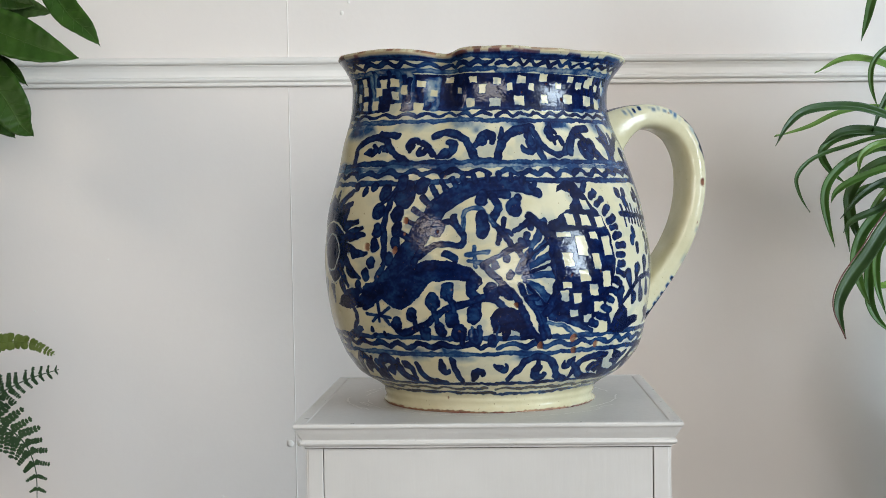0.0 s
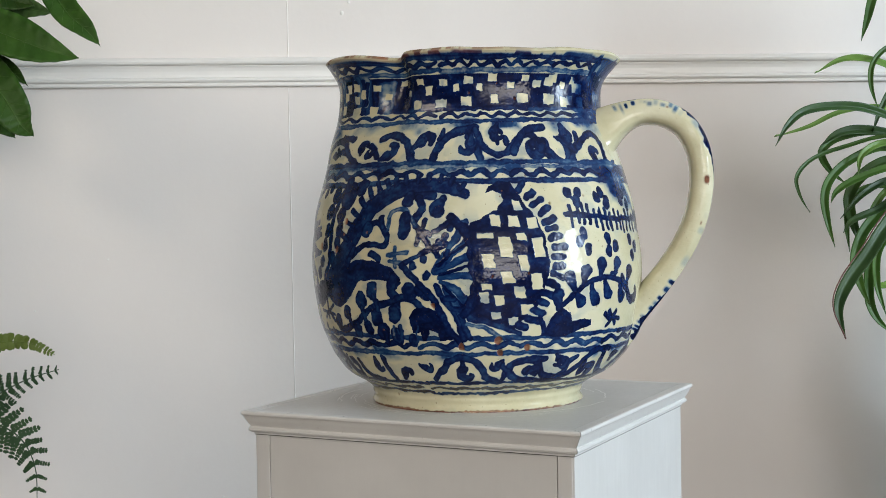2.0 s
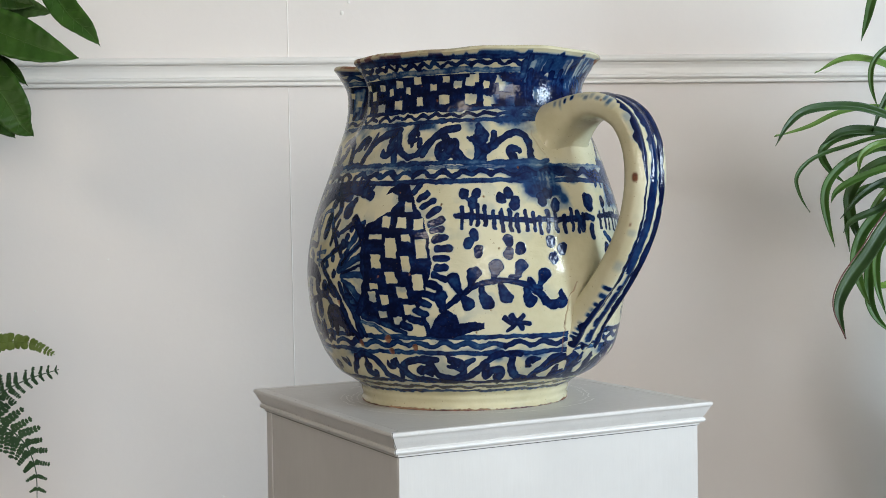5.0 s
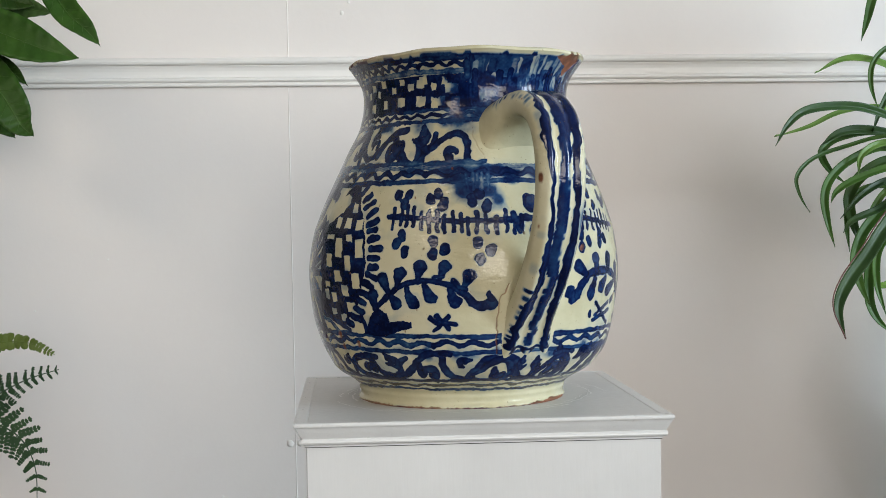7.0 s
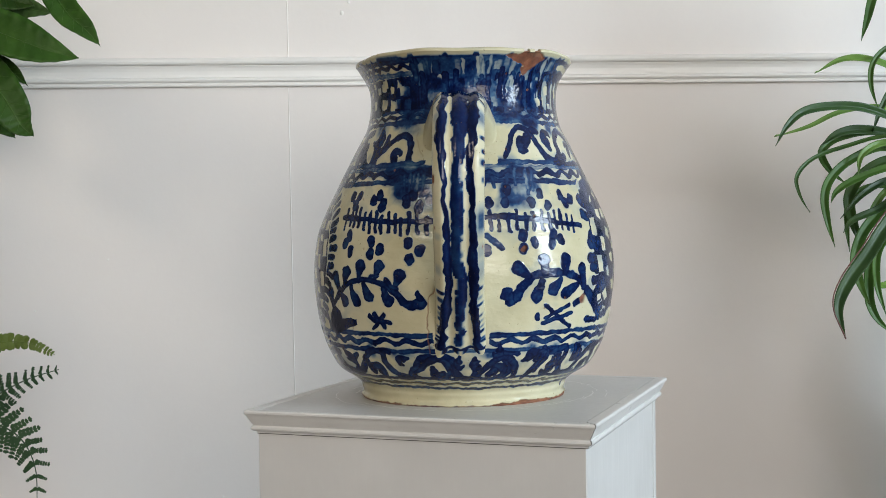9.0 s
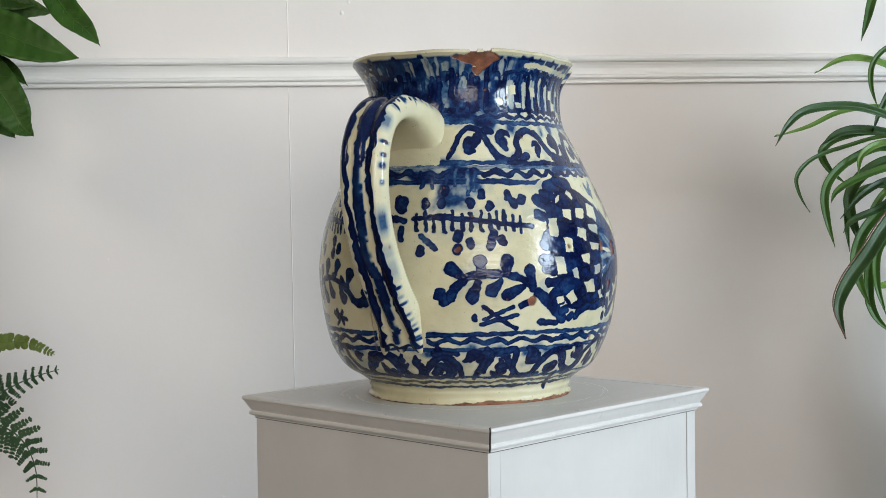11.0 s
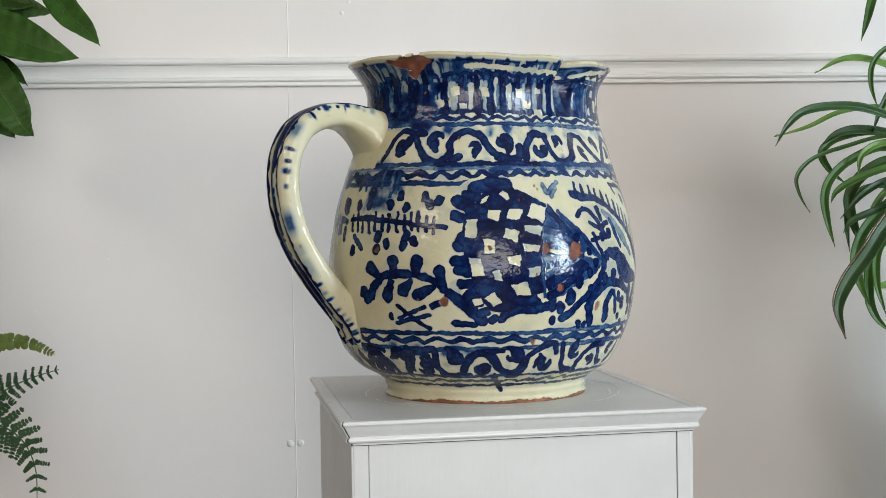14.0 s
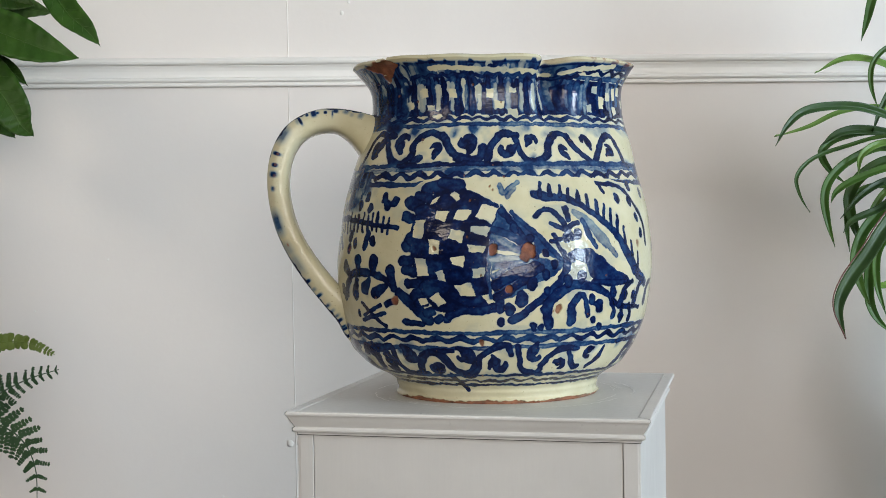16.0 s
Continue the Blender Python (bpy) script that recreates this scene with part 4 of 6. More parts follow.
def paint_second_bird():
    # clear the ground, then the chequered body
    fill([(-23.8, 211.8), (-17.8, 219.6), (-0.1, 220.1), (27.2, 221.1), (62.9, 219.0), (85.4, 210.2), (78.6, 170.2), (68.7, 131.5), (61.2, 91.8), (50.5, 78.9), (8.6, 82.2), (-14.4, 85.8), (-12.8, 96.8), (-20.4, 116.8), (-23.8, 140.5), (-24.9, 179.9)], 0.0)
    fill([(-10.5, 215.3), (-5.6, 218.2), (-1.6, 208.0), (5.1, 201.8), (10.8, 194.6), (9.4, 176.7), (6.9, 160.9), (7.3, 147.1), (6.5, 131.4), (6.8, 119.5), (7.7, 99.4), (2.9, 95.8), (-3.2, 98.3), (-8.0, 92.6), (-13.5, 96.8), (-16.8, 113.8), (-19.5, 128.7), (-21.2, 144.4), (-22.4, 162.1), (-21.4, 179.8), (-19.3, 189.6), (-13.9, 205.4)], 0.90)
    # blobs of its fringe
    for p, w in (([(-26.4, 110.9), (-21.5, 100.9), (-15.9, 85.9)], 9.7),
                 ([(-25.6, 84.5), (-18.2, 81.9)], 4.9),
                 ([(-6.1, 108.4), (-0.1, 103.1), (3.7, 107.8)], 8.1),
                 ([(-17.6, 209.5), (-12.6, 212.3)], 11.3),
                 ([(-20.7, 202.6), (-16.3, 201.4)], 9.2),
                 ([(-24.2, 197.8), (-19.3, 192.6)], 10.8),
                 ([(-18.9, 188.6), (-14.2, 184.5)], 12.2),
                 ([(-25.0, 184.9), (-22.6, 181.8)], 9.5),
                 ([(-21.6, 160.1), (-16.5, 153.1)], 16.2),
                 ([(-24.2, 158.2), (-23.1, 154.3)], 6.8),
                 ([(-24.5, 142.5), (-21.6, 142.5)], 8.6),
                 ([(-23.1, 133.7), (-20.2, 132.6)], 9.2),
                 ([(-22.5, 120.8), (-18.5, 121.7)], 9.2),
                 ([(-20.5, 109.9), (-16.8, 113.8)], 9.7),
                 ([(-18.9, 101.9), (-16.7, 103.8)], 9.2),
                 ([(-16.5, 91.9), (-14.3, 94.8)], 8.1),
                 ([(-12.5, 86.8), (-11.4, 88.7)], 7.0),
                 ([(-8.8, 87.6), (-7.7, 90.6)], 7.0),
                 ([(-15.9, 136.4), (-11.6, 135.3)], 13.5),
                 ([(-15.4, 116.7), (-10.3, 118.5)], 15.1),
                 ([(-11.4, 215.3), (-4.9, 213.1)], 10.8)):
        stroke(p, w)
    # squares left cream
    for p in ([(-8.5, 204.2), (-6.4, 208.1), (-3.8, 200.0), (-5.4, 197.1)],
              [(-12.7, 189.4), (-7.6, 188.2), (-9.3, 178.4), (-13.1, 180.5)],
              [(-4.4, 190.1), (0.5, 189.9), (-1.1, 180.1), (-5.8, 181.2)],
              [(4.2, 194.8), (10.5, 190.6), (8.0, 175.7), (1.9, 182.9)],
              [(-20.7, 179.8), (-16.5, 180.6), (-17.2, 162.9), (-20.9, 165.0)],
              [(-6.7, 172.4), (-1.8, 169.2), (-2.5, 158.4), (-7.6, 162.6)],
              [(0.7, 174.1), (7.8, 172.8), (5.9, 165.0), (0.1, 169.2)],
              [(-14.6, 161.9), (-10.6, 160.7), (-11.1, 148.0), (-14.3, 149.1)],
              [(-0.6, 157.4), (5.9, 156.1), (5.0, 149.2), (0.0, 150.5)],
              [(-19.8, 145.4), (-15.8, 144.3), (-14.5, 127.5), (-18.8, 128.6)],
              [(-7.1, 145.9), (-1.9, 147.6), (-2.1, 136.8), (-6.1, 139.0)],
              [(-12.0, 132.4), (-9.1, 133.2), (-8.5, 122.4), (-11.0, 124.5)],
              [(0.5, 134.7), (5.4, 135.4), (5.3, 127.5), (1.1, 125.8)],
              [(7.8, 135.2), (12.6, 134.9), (8.4, 123.3), (6.5, 125.4)],
              [(-6.3, 119.3), (-0.0, 121.9), (1.4, 109.9), (-3.8, 109.3)],
              [(-14.8, 107.8), (-11.5, 112.6), (-8.7, 102.6), (-12.0, 99.7)],
              [(3.3, 109.8), (6.4, 111.5), (7.6, 102.4), (5.7, 101.6)],
              [(-19.2, 105.9), (-16.2, 107.8), (-15.2, 102.8), (-18.2, 98.9)],
              [(-15.1, 199.4), (-12.2, 203.3), (-12.7, 197.3), (-15.4, 194.4)]):
        fill(p, 0.0)
    # the fan: a thin wash, a few slips of cream, dark ribs
    fill([(11.6, 190.6), (18.3, 177.4), (26.3, 159.9), (35.1, 139.1), (29.9, 127.4), (21.1, 117.2), (8.9, 101.3), (7.4, 123.4), (7.4, 147.1), (9.4, 174.7)], 0.55)
    stroke([(11.2, 166.7), (16.8, 157.5)], 3.6, 0.08)
    stroke([(9.0, 150.0), (18.1, 147.4)], 3.6, 0.08)
    stroke([(8.5, 131.2), (12.6, 133.9)], 3.6, 0.08)
    stroke([(17.7, 166.4), (22.2, 157.1)], 3.6, 0.08)
    stroke([(17.6, 122.5), (22.1, 128.1)], 3.6, 0.08)
    stroke([(25.5, 145.9), (30.3, 141.5)], 3.6, 0.08)
    for p, w, d in (([(11.6, 192.6), (9.4, 176.7), (7.7, 160.9), (6.8, 143.2), (6.5, 123.5), (6.8, 107.5)], 2.7, 0.6),
                    ([(-8.1, 90.6), (-3.2, 95.3), (4.5, 95.7), (9.3, 99.3)], 7.0, 0.92),
                    ([(11.6, 188.6), (14.8, 179.5), (19.0, 164.3), (23.5, 146.0)], 5.4, 0.9),
                    ([(15.6, 186.5), (20.7, 174.3), (26.3, 159.9), (31.6, 145.4), (35.1, 139.1)], 4.3, 0.72),
                    ([(8.9, 170.8), (14.6, 164.5), (21.1, 153.2)], 7.0, 0.75),
                    ([(10.2, 160.8), (15.7, 151.6), (21.6, 144.2)], 3.8, 0.5),
                    ([(7.9, 143.1), (14.5, 143.7), (21.5, 140.2)], 5.4, 0.45),
                    ([(7.7, 127.3), (12.6, 134.9), (19.7, 142.3)], 3.8, 0.6),
                    ([(8.8, 119.3), (15.0, 128.7), (23.2, 136.1)], 9.7, 0.92),
                    ([(8.8, 107.3), (14.1, 114.9), (20.3, 126.3), (25.0, 133.9)], 7.6, 0.92),
                    ([(14.1, 85.7), (20.6, 96.0), (28.9, 113.3), (33.6, 127.0), (35.1, 139.1)], 7.0, 0.85),
                    ([(11.7, 211.9), (13.8, 204.7), (19.3, 214.9)], 4.9, 0.55),
                    ([(14.3, 200.6), (18.4, 208.7)], 3.8, 0.5)):
        stroke(p, w, d)
    # spiked tail
    stroke([(25.8, 203.2), (30.4, 200.4), (39.1, 199.2), (45.9, 191.5), (52.7, 179.9), (59.4, 165.5), (64.5, 148.7), (69.8, 129.4), (78.8, 114.8)], [7, 8, 7, 6, 6, 7, 9, 10, 8], 0.84)
    for p in ([(28.2, 202.1), (29.4, 214.0)], [(32.4, 202.0), (33.1, 212.3)], [(36.9, 201.4), (38.2, 211.2)], [(40.6, 198.6), (41.7, 207.3)], [(44.4, 195.9), (45.8, 205.7)], [(48.6, 190.9), (49.6, 202.9)], [(52.3, 185.4), (54.1, 197.4)], [(55.1, 180.4), (57.3, 193.0)],
              [(58.3, 174.3), (60.4, 188.5)], [(61.4, 167.6), (62.9, 181.8)], [(64.6, 156.4), (65.9, 171.8)], [(68.4, 142.9), (68.9, 156.1)], [(71.8, 132.5), (72.5, 144.7)]):
        stroke(p, [4.5, 3])
    stroke([(41.2, 185.7), (47.0, 175.8), (52.0, 160.4), (58.0, 143.8)], [6, 10, 12, 6], 0.5)
    stroke([(44.0, 178.0), (46.3, 161.8), (48.4, 153.7)], 5, 0.7)
    for p, w in (([(24.9, 183.5), (29.3, 188.7), (33.5, 183.2), (36.7, 171.9)], 5.0), ([(37.9, 190.0), (38.0, 178.2)], 5.0), ([(30.4, 175.3), (35.8, 170.3), (41.7, 176.0)], 4.5), ([(36.5, 170.3), (38.2, 162.3)], 7.0), ([(30.9, 165.3), (32.2, 156.2), (35.1, 143.3)], 4.0), ([(29.5, 159.0), (33.4, 160.4)], 4.0)):
        stroke(p, w)
    dabs([(35.7, 161.3), (40.7, 164.8)], 7)
    fill([(35.2, 146.5), (39.4, 151.6), (45.6, 151.2), (50.8, 142.7), (56.7, 130.8), (64.9, 122.8), (66.6, 117.0), (58.0, 114.8), (48.6, 118.1), (44.7, 123.9), (42.7, 137.5), (37.8, 143.2)], 0.74)
    stroke([(46.0, 120.0), (54.3, 118.0), (63.5, 118.0)], 5, 0.92)
    stroke([(28.2, 79.5), (27.0, 96.2), (30.9, 109.2), (37.6, 117.1), (45.9, 115.2), (53.1, 106.7), (60.3, 94.7), (75.4, 91.6)], [7, 10, 9, 8, 7, 6, 5, 4])
    stroke([(36.8, 83.4), (37.4, 99.5), (41.6, 108.1), (44.1, 87.8)], [9, 8, 5, 5], 0.88)
    dabs([(35.3, 121.1), (40.9, 124.8), (49.2, 96.4), (56.0, 109.6)], 9)
    dabs([(57.1, 87.0), (62.9, 105.4), (68.9, 105.0), (61.9, 83.4), (67.7, 82.3)], 7)
    for p in ([(54.0, 105.0), (57.2, 90.3)], [(61.0, 95.2), (62.5, 85.0)], [(66.4, 94.3), (68.4, 83.9)], [(46.3, 99.5), (49.3, 94.2)]):
        stroke(p, 4.5)
    dabs([(22.3, 79.5), (24.8, 78.7), (47.1, 83.0), (50.3, 76.5)], 5.5)
    for t, z, w in ((15.9, 172.0, 7.0), (21.6, 162.2, 6.5), (27.1, 147.8, 5.4), (30.1, 137.5, 6.5), (26.9, 127.7, 7.0), (26.9, 112.5, 5.9), (37.1, 143.0, 5.9), (21.6, 120.1, 9.2), (17.7, 105.5, 10.8), (13.5, 95.8, 8.1), (10.1, 99.2, 9.2), (10.3, 84.1, 7.0), (22.1, 78.5, 5.9), (45.6, 102.8, 7.6), (40.8, 124.2, 9.2)):
        dabs([(t, z)], w)
    stroke([(57.5, 213.4), (65.0, 212.9), (72.4, 207.5), (77.6, 193.4), (81.9, 175.8), (81.5, 153.1)], 4)
    dabs([(66.2, 199.6), (74.0, 196.2), (77.2, 210.4), (77.0, 180.4), (87.3, 204.4), (77.9, 164.6)], 7)
    stroke([(58.3, 210.6), (59.7, 205.1)], 4)
    for t0 in range(60, 90, 10):
        stroke([(t0, 96), (t0 + 3, 112), (t0 + 8, 118)], [8, 6, 4])


def paint_bare():
    """Chips to the red clay: the rim's great chip, knocks on the birds, the rubbed foot."""
    fill([(-56.8, 332.4), (-50.7, 334.7), (-46.0, 336.2), (-40.4, 336.0), (-35.5, 331.7), (-39.1, 325.9), (-42.1, 321.1), (-45.6, 315.7), (-47.6, 318.8), (-47.7, 324.8), (-52.9, 327.6)], 1.0, BARE)
    for pts, w in (([(21.7, 149.9), (19.6, 147.4)], 10), ([(13.5, 115.2)], 6), ([(31.5, 94.7)], 6), ([(8.1, 152.5)], 8), ([(-28.7, 104.0)], 7), ([(-53.9, 153.6)], 5), ([(-12.5, 153.4)], 3),
                   ([(2.6, 65.2)], 5), ([(147.6, 179.9), (144.4, 153.6), (133.2, 156.5)], 5), ([(-174.2, 104.6)], 4), ([(-151.6, 72.1), (-140.9, 64.0), (-164.4, 66.4), (-150.5, 61.0)], 5), ([(73.7, 154.7)], 6), ([(20.6, 151.7)], 9)):
        dabs(pts, w, 0.9, BARE)
    for a, b, w, d in ((-175, -110, 3.4, 0.75), (-110, -58, 2.0, 0.6), (-58, 60, 5.6, 0.95), (60, 185, 4.0, 0.85)):
        for t in np.arange(a, b, 5.0):
            stroke([(t, 1.0), (t + 5.5, 1.0)], w * (0.75 + 0.5 * abs(math.sin(t * 0.7))), d, BARE)
    for t in np.arange(-180, 180, 6.0):
        stroke([(t, 0.4), (t + 6.5, 0.4)], 1.5 + 0.8 * math.sin(t * 0.9), 0.8)
    rng = np.random.default_rng(4)
    for _ in range(70):
        dabs([(rng.uniform(-180, 180), rng.uniform(8, 325))], rng.uniform(0.9, 1.9), 0.8, BARE)


paint_neck()
paint_upper_scrolls()
paint_lower_band()
paint_bird()
paint_garden()
paint_second_bird()
# the potter's thumbed-on roots of the handle stay cream
for pts_ in ([(-89, 231), (-88, 255), (-86, 276), (-65, 276), (-62, 255), (-61, 231)], [(-84, 62), (-86, 100), (-83, 140), (-67, 140), (-64, 100), (-66, 62)]):
    fill(pts_, 0.0)
stroke([(-86, 58), (-86.5, 80), (-86, 105), (-83, 122)], 1.0, 0.75, BARE)
# thin colour that crept out of the strokes into the wet glaze
halo = COBALT
for reach_ in (7, 12, 17):
    halo = (np.roll(halo, reach_, 1) + np.roll(halo, -reach_, 1) + halo) / 3
    halo = (np.roll(halo, reach_, 0) + np.roll(halo, -reach_, 0) + halo) / 3
COBALT = np.maximum(COBALT, 0.34 * np.clip(halo * 1.5 - 0.15, 0, 1) * np.clip(1.7 * drift(21, 6.0, 11.0) + 0.5 * drift(22, 2.0, 4.0) + 0.05, 0, 1))
COBALT = COBALT * np.where(COBALT > 0.12, 1 + 0.09 * drift(31, 0.75, 1.7) + 0.11 * drift(32, 2.4, 3.5), 1)
paint_bare()
# grime caught round the handle's upper root
stroke([(-94, 262), (-93, 250), (-90, 240)], 1.2, 0.22, BARE)
# the lip is wiped cream, rubbed brown on the side of the spout
WEAR = BARE.copy()
RUBBED = np.exp(-(turn_from(AXIS_T, 135) / 85.0) ** 4)
for k_ in range(int((RIM - 0.0042) / RIM * (NZ - 1)), NZ):
    ragged = np.clip(2.6 * drift(9, 3.0, 400.0)[0] - 0.55, 0, 1)
    rise = (AXIS_Z[k_] - RIM + 0.0042) / 0.0042
    keep = np.clip(1.25 - 1.6 * rise + 0.9 * (ragged - 0.5) + 0.7 * RUBBED, 0, 1)
    COBALT[k_] *= keep
    WEAR[k_] = np.maximum(WEAR[k_], 0.75 * RUBBED * np.clip(rise * 1.6 - 0.5, 0, 1) * np.clip(ragged * 1.5 + 0.5, 0, 1))
LIP = np.clip(0.16 * drift(9, 8.0, 400.0)[0] - 0.03, 0, 0.3)
WORN = np.clip(1.5 * drift(10, 3.0, 400.0)[0] + 0.6 * drift(13, 1.0, 400.0)[0] + 0.62, 0, 0.9) * (0.10 + 0.90 * RUBBED)




def grid_mesh(name, verts, rows, cols, mat):
    """A smooth sheet of rows x cols points, closed round the columns."""
    i, j = np.meshgrid(np.arange(rows - 1), np.arange(cols), indexing="ij")
    jn = (j + 1) % cols
    quads = np.stack([i * cols + j, i * cols + jn, (i + 1) * cols + jn, (i + 1) * cols + j], -1).reshape(-1, 4)
    me = bpy.data.meshes.new(name)
    me.vertices.add(len(verts))
    me.vertices.foreach_set("co", verts.astype(np.float32).ravel())
    me.loops.add(quads.size)
    me.loops.foreach_set("vertex_index", quads.astype(np.int32).ravel())
    me.polygons.add(len(quads))
    me.polygons.foreach_set("loop_start", np.arange(0, quads.size, 4, dtype=np.int32))
    me.polygons.foreach_set("use_smooth", np.ones(len(quads), bool))
    me.update(calc_edges=True)
    me.materials.append(mat)
    return me


def jug_glaze():
    mat = material("tin_glaze", (0.70, 0.66, 0.47), 0.12)
    n, l, b = nodes_of(mat)
    att = n.new("ShaderNodeAttribute")
    att.attribute_name = "cobalt"
    bare = n.new("ShaderNodeAttribute")
    bare.attribute_name = "bare"
    drift = noise_node(n, l, 14, 5, 0.6)
    cream = ramp(n, l, drift.outputs["Fac"], [(0.25, (0.43, 0.392, 0.245)), (0.5, (0.535, 0.50, 0.34)), (0.75, (0.61, 0.585, 0.435))])
    wash = noise_node(n, l, 60, 4, 0.6)
    mul = n.new("ShaderNodeMath")
    mul.operation = "MULTIPLY_ADD"
    l.new(wash.outputs["Fac"], mul.inputs[0])
    mul.inputs[1].default_value = 0.62
    mul.inputs[2].default_value = -0.29
    add = n.new("ShaderNodeMath")
    add.operation = "ADD"
    l.new(att.outputs["Fac"], add.inputs[0])
    l.new(mul.outputs[0], add.inputs[1])
    blue = ramp(n, l, add.outputs[0], [(0.30, (0.085, 0.18, 0.275)), (0.58, (0.010, 0.040, 0.122)), (0.78, (0.0030, 0.0110, 0.060)), (0.96, (0.0016, 0.0044, 0.028))])
    cover = ramp(n, l, att.outputs["Fac"], [(0.04, (0, 0, 0)), (0.5, (1, 1, 1))])
    mix = n.new("ShaderNodeMix")
    mix.data_type = "RGBA"
    l.new(cover.outputs[0], mix.inputs[0])
    l.new(cream.outputs[0], mix.inputs[6])
    l.new(blue.outputs[0], mix.inputs[7])
    clay_noise = noise_node(n, l, 90, 5, 0.65)
    clay = ramp(n, l, clay_noise.outputs["Fac"], [(0.3, (0.075, 0.032, 0.020)), (0.6, (0.235, 0.088, 0.045)), (0.8, (0.37, 0.17, 0.10))])
    last = n.new("ShaderNodeMix")
    last.data_type = "RGBA"
    l.new(bare.outputs["Fac"], last.inputs[0])
    l.new(mix.outputs[2], last.inputs[6])
    l.new(clay.outputs[0], last.inputs[7])
    pits = noise_node(n, l, 420, 2, 0.5)
    pit = ramp(n, l, pits.outputs["Fac"], [(0.70, (0, 0, 0)), (0.76, (1, 1, 1))])
    grime = n.new("ShaderNodeMix")
    grime.data_type = "RGBA"
    grime.inputs[7].default_value = (0.10, 0.065, 0.035, 1)
    half = n.new("ShaderNodeMath")
    half.operation = "MULTIPLY"
    half.inputs[1].default_value = 0.55
    l.new(pit.outputs[0], half.inputs[0])
    l.new(half.outputs[0], grime.inputs[0])
    l.new(last.outputs[2], grime.inputs[6])
    l.new(grime.outputs[2], b.inputs["Base Color"])
    b.inputs["Specular IOR Level"].default_value = 0.26
    smear = noise_node(n, l, 38, 4, 0.65, (1, 1, 0.5))
    gloss = ramp(n, l, smear.outputs["Fac"], [(0.35, (0.07,) * 3), (0.68, (0.24,) * 3)])
    rr = n.new("ShaderNodeMix")
    rr.inputs[3].default_value = 0.85
    l.new(bare.outputs["Fac"], rr.inputs[0])
    l.new(gloss.outputs[0], rr.inputs[2])
    l.new(rr.outputs[0], b.inputs["Roughness"])
    waves, grain = noise_node(n, l, 27, 4, 0.55, (1, 1, 1.5)), noise_node(n, l, 170, 3, 0.6)
    both = n.new("ShaderNodeMath")
    both.operation = "MULTIPLY_ADD"
    l.new(grain.outputs["Fac"], both.inputs[0])
    both.inputs[1].default_value = 0.09
    l.new(waves.outputs["Fac"], both.inputs[2])
    thick = n.new("ShaderNodeMath")
    thick.operation = "MULTIPLY_ADD"
    l.new(att.outputs["Fac"], thick.inputs[0])
    thick.inputs[1].default_value = 0.13
    l.new(both.outputs[0], thick.inputs[2])
    bump(n, l, b, thick.outputs[0], 0.42, 0.004)
    return mat


GLAZE = jug_glaze()


def build_jug():
    root = new("jug")
    tagged(root, "large cream tin-glazed earthenware jug painted with cobalt-blue birds", "jug")
    t = np.radians(AXIS_T)
    rings, dye, raw = [], [], []
    for k, z in enumerate(AXIS_Z):
        cx, cy = jug_axis(z)
        r = jug_radius(AXIS_T, z) - 0.0022 * BARE[k]
        rings.append(np.stack([cx + r * np.cos(t), cy + r * np.sin(t), z - rim_dip(AXIS_T, z)], 1))
        dye.append(COBALT[k])
        raw.append(WEAR[k])
    base = jug_radius(AXIS_T, RIM)
    cx, cy = jug_axis(RIM)
    for inn, up in ((0.0004, 0.0018), (0.0018, 0.0030), (0.0038, 0.0034), (0.0058, 0.0028), (0.0074, 0.0008), (0.0095, -0.004), (0.0125, -0.010)):
        r = base - inn
        rings.append(np.stack([cx + r * np.cos(t), cy + r * np.sin(t), RIM + up - 0.0022 * BARE[-1] - rim_dip(AXIS_T, RIM)], 1))
        dye.append(LIP * 1.0)
        raw.append(np.maximum(BARE[-1] * (inn < 0.007), WORN))
    cut = int(0.0195 / RIM * (NZ - 1))
    for name, a, b, note in (("foot_ring", 0, cut + 1, "worn cream foot with bare clay edge"), ("body", cut, NZ, ""), ("rim", NZ - 1, len(rings), "worn cream rim")):
        me = grid_mesh(name, np.concatenate(rings[a:b]), b - a, NT, GLAZE)
        for key, rows in (("cobalt", dye), ("bare", raw)):
            me.attributes.new(key, "FLOAT", "POINT").data.foreach_set("value", np.clip(np.concatenate(rows[a:b]), 0, 1).astype(np.float32))
        ob = new(name, me)
        ob.parent = root
        tagged(ob, note)
    # inside wall and bottom
    n, hs, rows = 180, np.linspace(RIM - 0.008, 0.02, 40), []
    th = np.linspace(-180, 180, n, endpoint=False)
    for z in hs:
        cx, cy = jug_axis(z)
        r = jug_radius(th, z) - 0.0115
        rows.append(np.stack([cx + r * np.cos(np.radians(th)), cy + r * np.sin(np.radians(th)), np.full(n, z)], 1))
    rows.append(np.tile([[-0.029, 0.0026, 0.02]], (n, 1)))
    inner = new("interior", grid_mesh("interior", np.concatenate(rows), len(rows), n, GLAZE))
    inner.parent = root
    build_handle(root)
    return root


HN, HM = 420, 200


